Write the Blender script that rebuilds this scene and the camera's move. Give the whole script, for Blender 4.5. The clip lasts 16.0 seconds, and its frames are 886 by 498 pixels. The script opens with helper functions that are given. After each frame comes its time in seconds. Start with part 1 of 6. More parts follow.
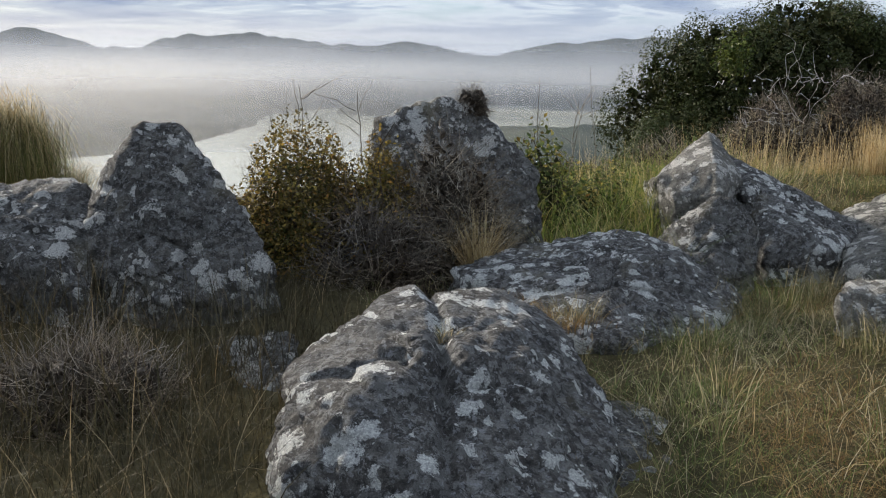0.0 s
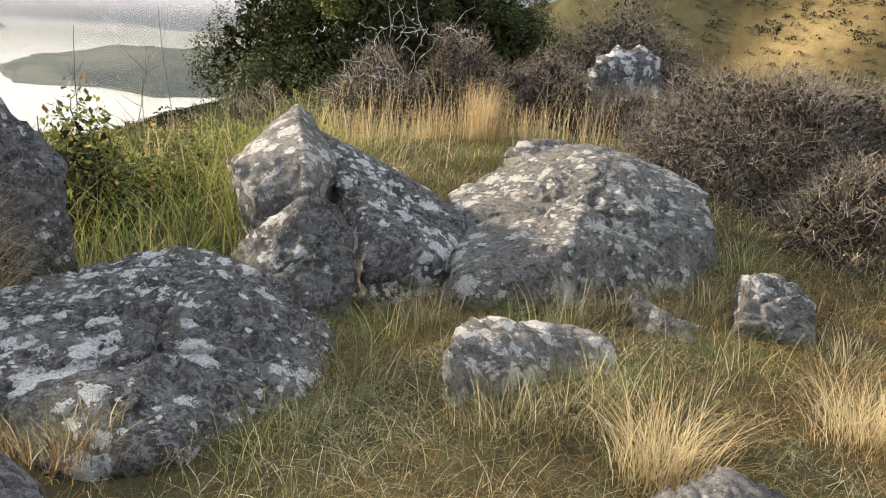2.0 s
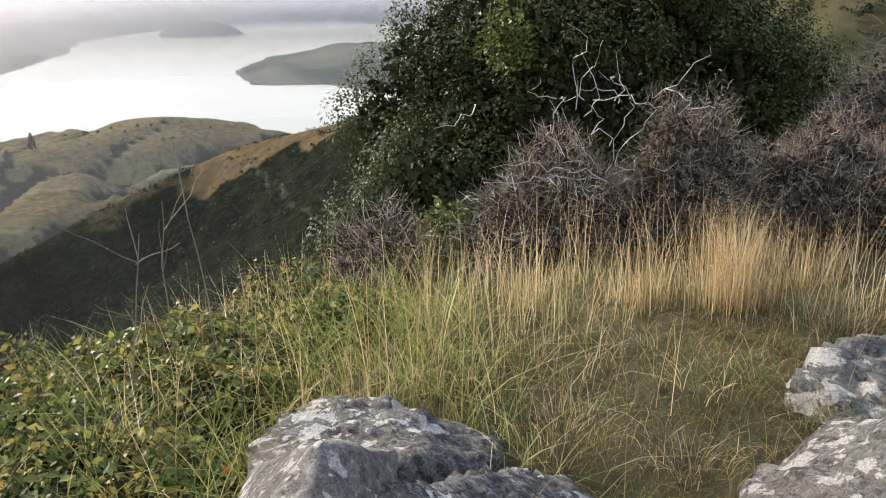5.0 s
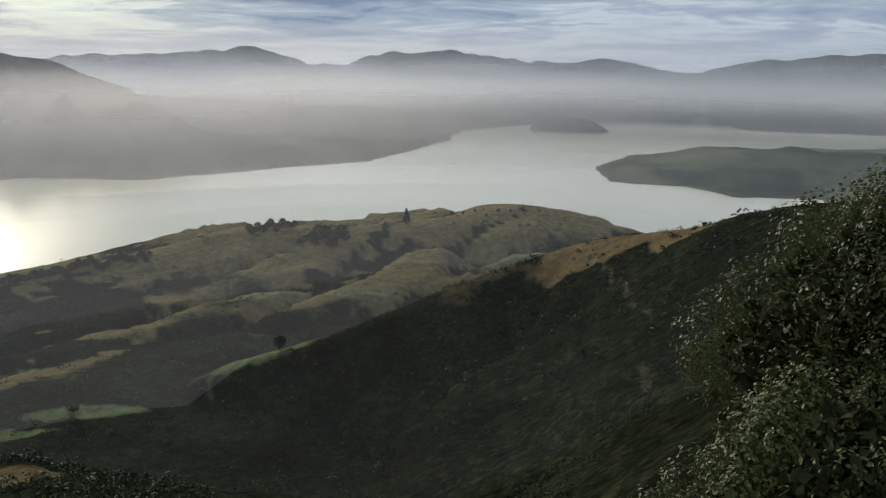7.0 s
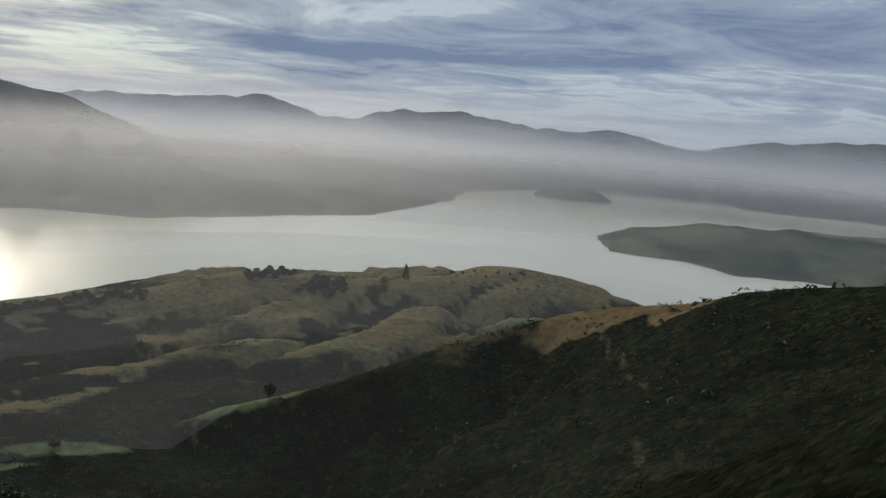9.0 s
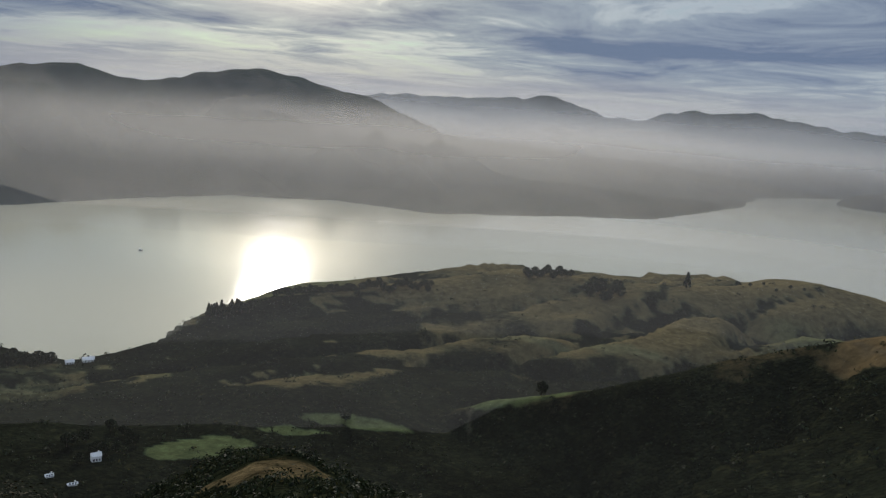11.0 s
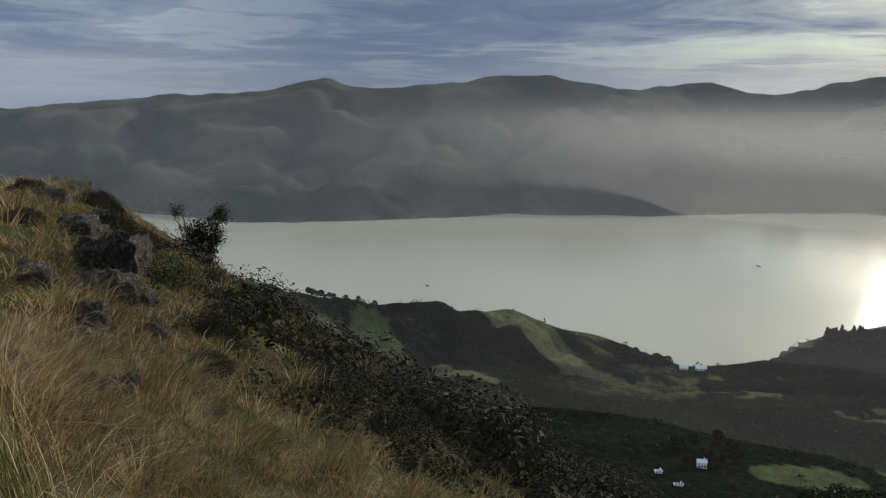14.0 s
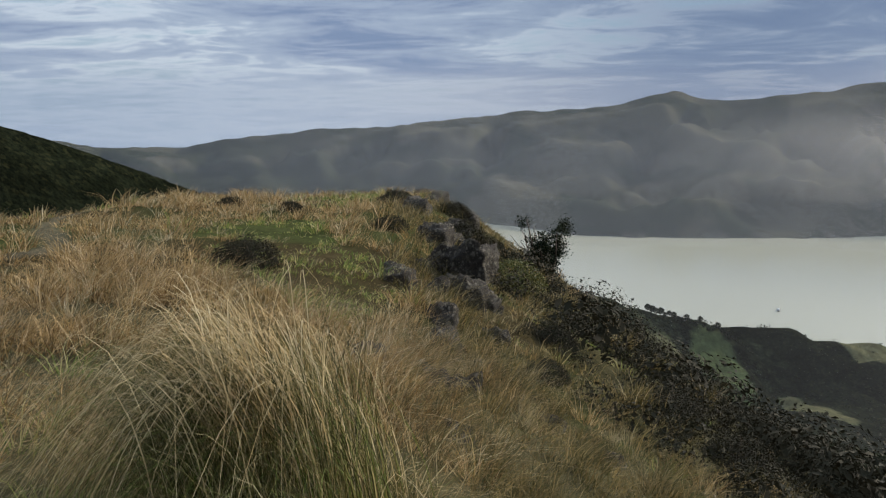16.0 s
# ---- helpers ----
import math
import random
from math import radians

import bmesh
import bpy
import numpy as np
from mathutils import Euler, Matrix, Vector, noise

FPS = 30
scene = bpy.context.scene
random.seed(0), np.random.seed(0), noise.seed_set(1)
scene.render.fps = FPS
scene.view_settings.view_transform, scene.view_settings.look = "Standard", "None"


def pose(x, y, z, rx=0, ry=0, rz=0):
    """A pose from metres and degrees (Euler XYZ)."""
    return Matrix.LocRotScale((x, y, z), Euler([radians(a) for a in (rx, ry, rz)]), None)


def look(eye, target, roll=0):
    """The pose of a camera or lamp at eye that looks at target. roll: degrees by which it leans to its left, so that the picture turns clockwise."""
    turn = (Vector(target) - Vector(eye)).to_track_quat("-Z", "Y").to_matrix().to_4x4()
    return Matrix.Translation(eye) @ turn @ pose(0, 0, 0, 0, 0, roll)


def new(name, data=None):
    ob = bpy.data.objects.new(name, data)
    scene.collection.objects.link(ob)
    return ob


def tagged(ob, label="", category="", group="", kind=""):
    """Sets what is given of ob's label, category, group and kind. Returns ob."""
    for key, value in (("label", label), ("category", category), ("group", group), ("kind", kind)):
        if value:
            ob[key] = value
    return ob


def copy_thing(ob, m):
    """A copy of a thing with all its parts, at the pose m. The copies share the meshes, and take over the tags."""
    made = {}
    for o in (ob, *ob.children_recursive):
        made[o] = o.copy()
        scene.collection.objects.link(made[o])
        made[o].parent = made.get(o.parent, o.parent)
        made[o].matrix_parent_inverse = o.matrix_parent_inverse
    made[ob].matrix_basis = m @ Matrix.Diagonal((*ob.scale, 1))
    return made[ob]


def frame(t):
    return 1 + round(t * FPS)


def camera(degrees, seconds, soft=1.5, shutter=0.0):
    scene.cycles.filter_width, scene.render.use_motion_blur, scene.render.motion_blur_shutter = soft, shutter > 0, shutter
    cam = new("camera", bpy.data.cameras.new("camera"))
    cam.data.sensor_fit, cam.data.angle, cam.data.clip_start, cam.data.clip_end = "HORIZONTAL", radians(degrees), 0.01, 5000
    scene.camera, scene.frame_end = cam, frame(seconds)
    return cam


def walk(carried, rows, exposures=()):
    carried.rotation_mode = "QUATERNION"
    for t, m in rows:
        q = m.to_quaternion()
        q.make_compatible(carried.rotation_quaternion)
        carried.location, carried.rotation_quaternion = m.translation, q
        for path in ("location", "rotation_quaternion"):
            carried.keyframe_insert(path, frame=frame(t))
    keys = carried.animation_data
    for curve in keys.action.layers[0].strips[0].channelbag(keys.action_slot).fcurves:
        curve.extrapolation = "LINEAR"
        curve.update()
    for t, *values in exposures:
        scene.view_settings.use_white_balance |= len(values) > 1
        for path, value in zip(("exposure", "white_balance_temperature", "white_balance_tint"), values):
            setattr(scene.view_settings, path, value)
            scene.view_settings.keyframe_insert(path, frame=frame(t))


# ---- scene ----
cam = camera(54.9, 16.0, soft=1.15)
PATH = [
    (0.0, -0.000, -0.000, -0.000, 76.55, -0.80, -0.02),
    (0.5, 0.072, 0.094, 0.034, 77.25, -2.12, -6.61),
    (1.0, 0.209, 0.482, 0.049, 76.56, -2.82, -15.70),
    (1.5, 0.372, 0.848, 0.074, 74.65, -3.85, -21.51),
    (2.0, 0.590, 1.309, 0.154, 72.82, -4.89, -24.36),
    (2.5, 0.715, 1.856, 0.174, 70.46, -4.85, -28.31),
    (3.0, 0.874, 2.361, 0.207, 67.99, -3.83, -30.70),
    (3.5, 1.297, 2.840, 0.299, 66.65, -2.66, -28.28),
    (4.0, 1.615, 3.319, 0.386, 67.69, -1.55, -22.00),
    (4.5, 1.773, 3.847, 0.575, 69.35, -0.47, -15.39),
    (5.0, 1.904, 4.311, 0.588, 71.13, 0.51, -11.03),
    (5.2, 1.998, 4.596, 0.611, 71.83, 0.68, -9.18),
    (7.3, 1.950, 6.850, 1.180, 78.22, -1.66, 14.55),
    (7.5, 1.850, 6.950, 1.180, 78.61, -2.53, 14.59),
    (8.0, 1.570, 7.190, 1.140, 79.59, -3.80, 12.79),
    (8.2, 1.450, 7.280, 1.120, 80.73, -4.51, 11.89),
    (10.3, -0.900, 8.100, 0.300, 80.81, -4.96, 23.32),
    (10.5, -0.900, 8.100, 0.300, 80.49, -4.95, 25.81),
    (11.0, -0.900, 8.100, 0.300, 79.93, -4.64, 32.25),
    (11.5, -0.900, 8.100, 0.300, 79.50, -4.42, 39.01),
    (12.0, -0.900, 8.100, 0.300, 78.99, -3.74, 46.20),
    (12.5, -0.900, 8.100, 0.300, 78.72, -2.47, 53.01),
    (13.0, -0.900, 8.100, 0.300, 78.82, -1.49, 59.52),
    (13.5, -0.900, 8.100, 0.300, 78.78, -0.87, 65.99),
    (14.0, -0.900, 8.100, 0.300, 78.95, -0.91, 72.19),
    (14.5, -0.900, 8.100, 0.300, 79.18, -1.00, 77.87),
    (15.0, -0.900, 8.100, 0.300, 79.29, -0.40, 83.43),
    (15.5, -0.900, 8.100, 0.300, 79.50, 0.15, 89.21),
    (16.0, -0.900, 8.100, 0.300, 79.88, 0.72, 94.89),
]
walk(cam, [(t, pose(*p)) for t, *p in PATH], exposures=[
    (0.0, 0.82, 6350, 12), (0.5, 0.70, 6300, 12), (1.0, 0.62, 6250, 12), (1.5, 1.2, 7350, 14), (2.0, 1.65, 7000, 15), (3.0, 2.35, 6750, 17), (3.5, 2.4, 6750, 19), (4.0, 2.2, 6700, 20),
    (4.5, 1.85, 6600, 20), (5.0, 1.45, 6350, 18), (5.2, 1.3, 6300, 17), (6.4, 0.5, 6250, 10), (7.3, 0.35, 6250, 11), (8.2, 0.28, 6250, 11),
    (10.3, -0.02, 6250, 11), (12.5, -0.08, 6300, 11), (13.5, -0.12, 6250, 10), (14.5, 0.28, 6200, 11), (16.0, 0.52, 6200, 11)])

# ---------------------------------------------------------------- sky and sun
SUN_AZ, SUN_EL = 42.5, 18.0          # degrees left of +Y, degrees up
sun = new("sun", bpy.data.lights.new("sun", "SUN"))
sun.data.energy, sun.data.angle, sun.data.color = 5.0, radians(3.0), (1.0, 0.91, 0.77)
sd = Vector((-math.sin(radians(SUN_AZ)) * math.cos(radians(SUN_EL)), math.cos(radians(SUN_AZ)) * math.cos(radians(SUN_EL)),
             math.sin(radians(SUN_EL))))
sun.matrix_world = look((-400, 400, 300), Vector((-400, 400, 300)) - sd)


class Nodes:
    """A small helper to write node trees in lines."""

    def __init__(self, tree):
        self.tree = tree
        tree.nodes.clear()

    def add(self, kind, _out=0, **given):
        n = self.tree.nodes.new(kind)
        for key, value in given.items():
            if key.startswith("i_"):
                key = key[2:].replace("_", " ")
                sock = n.inputs[int(key)] if key.isdigit() else n.inputs[key]
                if isinstance(value, bpy.types.NodeSocket):
                    self.tree.links.new(value, sock)
                else:
                    sock.default_value = value
            else:
                setattr(n, key, value)
        return n.outputs[_out] if len(n.outputs) else n

    def math(self, op, a, b=0.0, clamp=False):
        return self.add("ShaderNodeMath", operation=op, use_clamp=clamp, i_0=a, i_1=b)

    def noise(self, vec, scale, detail=4.0, rough=0.55, dist=0.0):
        return self.add("ShaderNodeTexNoise", i_Vector=vec, i_Scale=scale, i_Detail=detail, i_Roughness=rough, i_Distortion=dist)

    def ramp(self, fac, *stops):
        n = self.tree.nodes.new("ShaderNodeValToRGB")
        self.tree.links.new(fac, n.inputs[0])
        el = n.color_ramp.elements
        while len(el) < len(stops):
            el.new(0.5)
        for e, (p, c) in zip(el, stops):
            e.position = p
            e.color = (*c, 1) if isinstance(c, tuple) else (c, c, c, 1)
        return n.outputs[0]

    def mix(self, fac, a, b, blend="MIX"):
        n = self.tree.nodes.new("ShaderNodeMix")
        n.data_type, n.blend_type = "RGBA", blend
        for sock, v in ((n.inputs[0], fac), (n.inputs[6], a), (n.inputs[7], b)):
            if isinstance(v, bpy.types.NodeSocket):
                self.tree.links.new(v, sock)
            else:
                sock.default_value = v if not isinstance(v, tuple) else (*v[:3], 1)
        return n.outputs[2]

    def scaled(self, vec, s):
        return self.add("ShaderNodeMapping", i_Vector=vec, i_Scale=s)


world = bpy.data.worlds.new("world")
scene.world = world
world.use_nodes = True
w = Nodes(world.node_tree)
way = w.add("ShaderNodeTexCoord", 0)
sep = w.add("ShaderNodeSeparateXYZ", i_0=way).node
low = w.add("ShaderNodeMapRange", i_0=sep.outputs[2], i_1=0.002, i_2=0.05, i_3=0.75, i_4=0.0, interpolation_type="SMOOTHSTEP")
sky = w.add("ShaderNodeTexSky", sky_type="NISHITA", sun_disc=False, sun_elevation=radians(SUN_EL), sun_rotation=radians(-SUN_AZ),
            altitude=300.0, air_density=1.3, dust_density=1.2, ozone_density=1.5)
# banks of cloud on a flat deck, so that they draw out into streaks towards the horizon
inv = w.math("DIVIDE", 1.0, w.math("ADD", w.math("ABSOLUTE", sep.outputs[2]), 0.075))
deck = w.add("ShaderNodeCombineXYZ", i_0=w.math("MULTIPLY", sep.outputs[0], inv), i_1=w.math("MULTIPLY", sep.outputs[1], inv), i_2=3.7)
big = w.noise(deck, 0.27, 6.0, 0.56, 0.5)
fine = w.noise(deck, 0.95, 10.0, 0.68, 0.7)
cover = w.math("ADD", w.math("MULTIPLY", big, 0.62), w.math("MULTIPLY", fine, 0.38))
mask = w.ramp(cover, (0.37, 0.0), (0.46, 0.75), (0.58, 1.0))
thick = w.ramp(cover, (0.47, 0.0), (0.50, 0.5), (0.60, 1.0))
# towards the sun the thin cloud glows, the thick stays grey
toward = w.add("ShaderNodeVectorMath", 1, operation="DOT_PRODUCT", i_0=way, i_1=tuple(sd))
glow = w.math("POWER", w.math("MAXIMUM", toward, 0.0), 24.0)
thin_c = w.mix(glow, (6.0, 6.4, 6.9), (10.5, 9.0, 7.2))
thick_c = w.mix(glow, (1.9, 2.55, 3.75), (1.85, 2.2, 2.75))
cloud = w.mix(thick, thin_c, thick_c)
clear = w.mix(0.55, w.mix(1.0, sky, (0.50, 0.80, 1.0), "MULTIPLY"), (1.8, 3.0, 4.7))
haze = w.mix(w.math("POWER", w.math("MAXIMUM", toward, 0.0), 2.5), (3.3, 4.0, 4.9), (6.6, 6.2, 5.7))
banked = w.mix(low, w.mix(mask, clear, cloud), haze)
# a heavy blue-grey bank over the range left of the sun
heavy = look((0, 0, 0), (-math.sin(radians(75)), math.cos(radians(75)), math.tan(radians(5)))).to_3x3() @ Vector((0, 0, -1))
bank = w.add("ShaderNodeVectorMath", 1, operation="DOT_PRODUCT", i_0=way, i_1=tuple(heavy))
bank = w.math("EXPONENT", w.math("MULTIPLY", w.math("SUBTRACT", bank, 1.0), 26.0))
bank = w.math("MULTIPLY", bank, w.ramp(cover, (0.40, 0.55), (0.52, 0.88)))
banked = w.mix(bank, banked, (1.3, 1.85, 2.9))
# unseen glow added under the sun, above the cloud bank, for the water's glare
gap = look((0, 0, 0), (-math.sin(radians(42.5)), math.cos(radians(42.5)), math.tan(radians(11.0)))).to_3x3() @ Vector((0, 0, -1))
near_sun = w.add("ShaderNodeVectorMath", 1, operation="DOT_PRODUCT", i_0=way, i_1=tuple(gap))
near_sun = w.math("EXPONENT", w.math("MULTIPLY", w.math("SUBTRACT", near_sun, 1.0), 230.0))
veil = w.math("MULTIPLY", near_sun, w.add("ShaderNodeMapRange", i_0=sep.outputs[2], i_1=0.02, i_2=0.19, i_3=0.0, i_4=1.0, interpolation_type="SMOOTHSTEP"))
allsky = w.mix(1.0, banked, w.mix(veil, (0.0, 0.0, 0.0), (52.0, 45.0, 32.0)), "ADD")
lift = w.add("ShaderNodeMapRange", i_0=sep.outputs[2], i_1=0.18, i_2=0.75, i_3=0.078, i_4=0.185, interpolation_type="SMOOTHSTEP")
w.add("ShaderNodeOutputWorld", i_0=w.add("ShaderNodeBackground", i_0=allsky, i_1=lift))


# ---------------------------------------------------------------- materials
def material(name):
    m = bpy.data.materials.new(name)
    m.use_nodes = True
    n = Nodes(m.node_tree)
    return m, n


def close(n, color, rough=0.85, bump=None, strength=0.4, distance=0.02, translucent=0.0, spec=0.3):
    given = dict(i_Base_Color=color, i_Roughness=rough)
    b = n.add("ShaderNodeBsdfPrincipled", **given)
    b.node.inputs["Specular IOR Level"].default_value = spec
    if bump is not None:
        nb = n.add("ShaderNodeBump", i_Strength=strength, i_Distance=distance, i_Height=bump)
        n.tree.links.new(nb, b.node.inputs["Normal"])
    if translucent:
        t = n.add("ShaderNodeBsdfTranslucent", i_Color=color)
        b = n.add("ShaderNodeMixShader", i_0=translucent, i_1=b, i_2=t)
    n.add("ShaderNodeOutputMaterial", i_0=b)


def rock_material(name, pale, dark, lichen, amount, crusty=1.0):
    """Grey stone: fine grain, thin grey crusts, and crisp lobed patches of white lichen that crowd in places."""
    m, n = material(name)
    co = n.add("ShaderNodeTexCoord", 3)
    mid = tuple(0.42 * a + 0.58 * b for a, b in zip(pale, dark))
    base = n.ramp(n.noise(co, 30.0, 10.0, 0.80), (0.36, dark), (0.50, mid), (0.64, pale))
    base = n.mix(1.0, base, n.ramp(n.noise(co, 5.0, 6.0, 0.65), (0.34, 0.55), (0.66, 1.35)), "MULTIPLY")
    warp = n.mix(0.05, co, n.add("ShaderNodeTexNoise", 1, i_Vector=co, i_Scale=22.0, i_Detail=4.0, i_Roughness=0.65))
    crowd = n.noise(co, 2.3, 3.0, 0.55)
    crust = None
    for size, edge_, tone, much in ((11.0, 0.53, 0.26, 0.75), (24.0, 0.54, 0.42, 0.70), (19.0, 0.57, 0.045, 0.75), (46.0, 0.57, 0.60, 0.65)):
        grown = n.ramp(n.add("ShaderNodeTexNoise", i_Vector=n.scaled(warp, (1.0, 1.0, 1.15)), i_Scale=size, i_Detail=7.0, i_Roughness=0.66, i_Distortion=0.4), (edge_, 0.0), (edge_ + 0.014, 1.0))
        base = n.mix(n.math("MULTIPLY", grown, much * crusty), base, tuple(min(c * tone, max(pale) * 1.9) for c in lichen))
        crust = grown if crust is None else n.math("ADD", crust, n.math("MULTIPLY", grown, 0.5))
    ragged = n.math("MULTIPLY", n.math("SUBTRACT", n.noise(co, 44.0, 6.0, 0.74), 0.5), 1.25)
    white = n.mix(n.ramp(n.noise(co, 95.0, 5.0, 0.75), (0.34, 0.0), (0.56, 1.0)), tuple(c * 0.55 for c in lichen), tuple(min(0.9, c * 1.1) for c in lichen))
    patches = None
    for size, reach, share in ((7.0, 0.43, 1.0), (12.5, 0.43, 0.95), (27.0, 0.40, 0.55)):
        d = n.add("ShaderNodeTexVoronoi", 0, i_Vector=warp, i_Scale=size, i_Randomness=1.0)
        c = n.add("ShaderNodeTexVoronoi", 1, i_Vector=warp, i_Scale=size, i_Randomness=1.0)
        chance = n.math("ADD", n.add("ShaderNodeSeparateColor", 1, i_0=c), n.math("MULTIPLY", n.math("SUBTRACT", crowd, 0.5), 1.6))
        grown = n.math("MULTIPLY", n.ramp(n.math("ADD", d, ragged), (reach - 0.008, 1.0), (reach + 0.008, 0.0)), n.math("GREATER_THAN", chance, 1 - amount * share))
        patches = grown if patches is None else n.math("MAXIMUM", patches, grown)
    base = n.mix(n.math("MULTIPLY", patches, 0.92), base, white)
    # small pits, with their shade put into the colour too
    shaded_pits = n.ramp(n.noise(co, 38.0, 7.0, 0.78), (0.35, 1.0), (0.455, 0.0))
    base = n.mix(n.math("MULTIPLY", shaded_pits, 0.75), base, (0.030, 0.029, 0.028))
    base = n.mix(1.0, base, n.ramp(n.noise(co, 160.0, 4.0, 0.7), (0.34, 0.62), (0.66, 1.25)), "MULTIPLY")
    base = n.mix(n.ramp(n.noise(co, 3.1, 5.0), (0.60, 0.0), (0.74, 0.45)), base, (0.22, 0.19, 0.11))
    hgt = n.math("ADD", n.noise(co, 13.0, 12.0, 0.84), n.math("MULTIPLY", n.math("ADD", patches, n.math("MULTIPLY", crust, 0.6)), 0.06))
    hgt = n.math("SUBTRACT", hgt, n.math("MULTIPLY", shaded_pits, 0.10))
    close(n, base, 0.92, hgt, 1.0, 0.19, spec=0.2)
    return m


M_ROCK = rock_material("lichened_rock", (0.205, 0.19, 0.165), (0.040, 0.037, 0.033), (0.72, 0.70, 0.64), 0.22, 0.95)
M_ROCK_SPOT = rock_material("white_spotted_rock", (0.205, 0.19, 0.168), (0.040, 0.037, 0.034), (0.84, 0.82, 0.76), 0.27, 0.95)
M_ROCK_PALE = rock_material("pale_lichened_rock", (0.37, 0.35, 0.30), (0.06, 0.056, 0.05), (0.66, 0.63, 0.55), 0.26, 0.9)
M_ROCK_CREAM = rock_material("cream_lichened_rock", (0.47, 0.44, 0.37), (0.11, 0.10, 0.085), (0.74, 0.71, 0.64), 0.38, 0.45)
M_CRAG = rock_material("crag_rock", (0.085, 0.066, 0.044), (0.016, 0.014, 0.011), (0.19, 0.165, 0.125), 0.16, 0.55)


def blade_material(name, *stops, translucent=0.35, rough=0.6, mottle=0.0):
    m, n = material(name)
    rnd = n.add("ShaderNodeNewGeometry", 8)
    col = n.ramp(rnd, *stops)
    co = n.add("ShaderNodeTexCoord", 3)
    col = n.mix(n.ramp(n.noise(co, 1.1, 3.0), (0.35, 0.0), (0.65, 0.55)), col, (0.62, 0.52, 0.36), "MULTIPLY")
    col = n.mix(n.ramp(n.noise(co, 3.7, 4.0, 0.6), (0.42, 0.0), (0.6, 0.6)), col, (0.75, 0.62, 0.5), "MULTIPLY")
    if mottle:
        # clump by clump, some weathered dark and some bleached
        col = n.mix(n.math("MULTIPLY", n.ramp(n.noise(co, 1.9, 4.0, 0.65), (0.46, 1.0), (0.58, 0.0)), mottle), col, (0.40, 0.40, 0.36), "MULTIPLY")
        col = n.mix(n.math("MULTIPLY", n.ramp(n.noise(n.scaled(co, (1.0, 1.0, 1.3)), 1.3, 4.0, 0.65), (0.55, 0.0), (0.66, 1.0)), mottle * 0.5), col, (0.60, 0.49, 0.30))
    close(n, col, rough, translucent=translucent, spec=0.08)
    return m


M_GREEN = blade_material("green_grass", (0.0, (0.055, 0.085, 0.025)), (0.45, (0.105, 0.15, 0.042)), (0.75, (0.20, 0.215, 0.08)), (1.0, (0.50, 0.42, 0.22)))
M_MIXED = blade_material("mixed_grass", (0.0, (0.070, 0.080, 0.032)), (0.4, (0.155, 0.140, 0.066)), (0.75, (0.32, 0.27, 0.155)), (1.0, (0.64, 0.56, 0.39)))
M_DRY = blade_material("dry_grass", (0.0, (0.15, 0.105, 0.05)), (0.35, (0.36, 0.265, 0.125)), (0.7, (0.55, 0.43, 0.225)), (1.0, (0.72, 0.62, 0.40)))
M_HILL = blade_material("hill_tussock", (0.0, (0.125, 0.085, 0.034)), (0.45, (0.36, 0.25, 0.108)), (0.85, (0.58, 0.43, 0.225)), (1.0, (0.74, 0.60, 0.38)), mottle=0.5)
M_GREAT = blade_material("great_tussock", (0.0, (0.03, 0.036, 0.010)), (0.55, (0.095, 0.092, 0.030)), (0.85, (0.26, 0.21, 0.085)), (1.0, (0.72, 0.62, 0.38)))
M_RUST = blade_material("rusty_turf", (0.0, (0.10, 0.062, 0.026)), (0.5, (0.22, 0.135, 0.055)), (0.85, (0.36, 0.25, 0.11)), (1.0, (0.52, 0.42, 0.24)))
M_OLIVE = blade_material("olive_tussock", (0.0, (0.05, 0.055, 0.02)), (0.5, (0.165, 0.142, 0.052)), (0.9, (0.34, 0.26, 0.115)), (1.0, (0.50, 0.39, 0.20)), mottle=0.6)
M_STRAW = blade_material("pale_straw", (0.0, (0.40, 0.31, 0.15)), (1.0, (0.68, 0.58, 0.36)))
# dead grass with the shade of its side put into the colour
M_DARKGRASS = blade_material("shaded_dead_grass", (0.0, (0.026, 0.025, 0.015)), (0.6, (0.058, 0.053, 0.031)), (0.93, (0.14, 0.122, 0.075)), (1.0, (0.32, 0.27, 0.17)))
M_REED = blade_material("lush_blade", (0.0, (0.08, 0.13, 0.025)), (0.5, (0.19, 0.25, 0.06)), (0.8, (0.40, 0.38, 0.14)), (1.0, (0.55, 0.48, 0.25)))
M_LEAF_DARK = blade_material("dark_leaf", (0.0, (0.036, 0.048, 0.016)), (0.5, (0.085, 0.098, 0.030)), (0.85, (0.14, 0.145, 0.045)), (1.0, (0.25, 0.21, 0.07)), translucent=0.2, rough=0.6)
# dark copy of the leaf: shade inside the crown put into its colour
M_LEAF_DEEP = blade_material("shaded_inner_leaf", (0.0, (0.017, 0.022, 0.009)), (1.0, (0.046, 0.052, 0.020)), translucent=0.05, rough=0.8)
M_LEAF_CROWN = blade_material("crown_leaf", (0.0, (0.026, 0.034, 0.011)), (0.5, (0.044, 0.060, 0.020)), (0.85, (0.062, 0.076, 0.026)), (1.0, (0.085, 0.080, 0.030)), translucent=0.2, rough=0.55)
M_LEAF_VINE = blade_material("vine_leaf", (0.0, (0.035, 0.055, 0.016)), (0.55, (0.095, 0.12, 0.034)), (0.9, (0.24, 0.24, 0.065)), (1.0, (0.36, 0.27, 0.08)), translucent=0.35, rough=0.5)
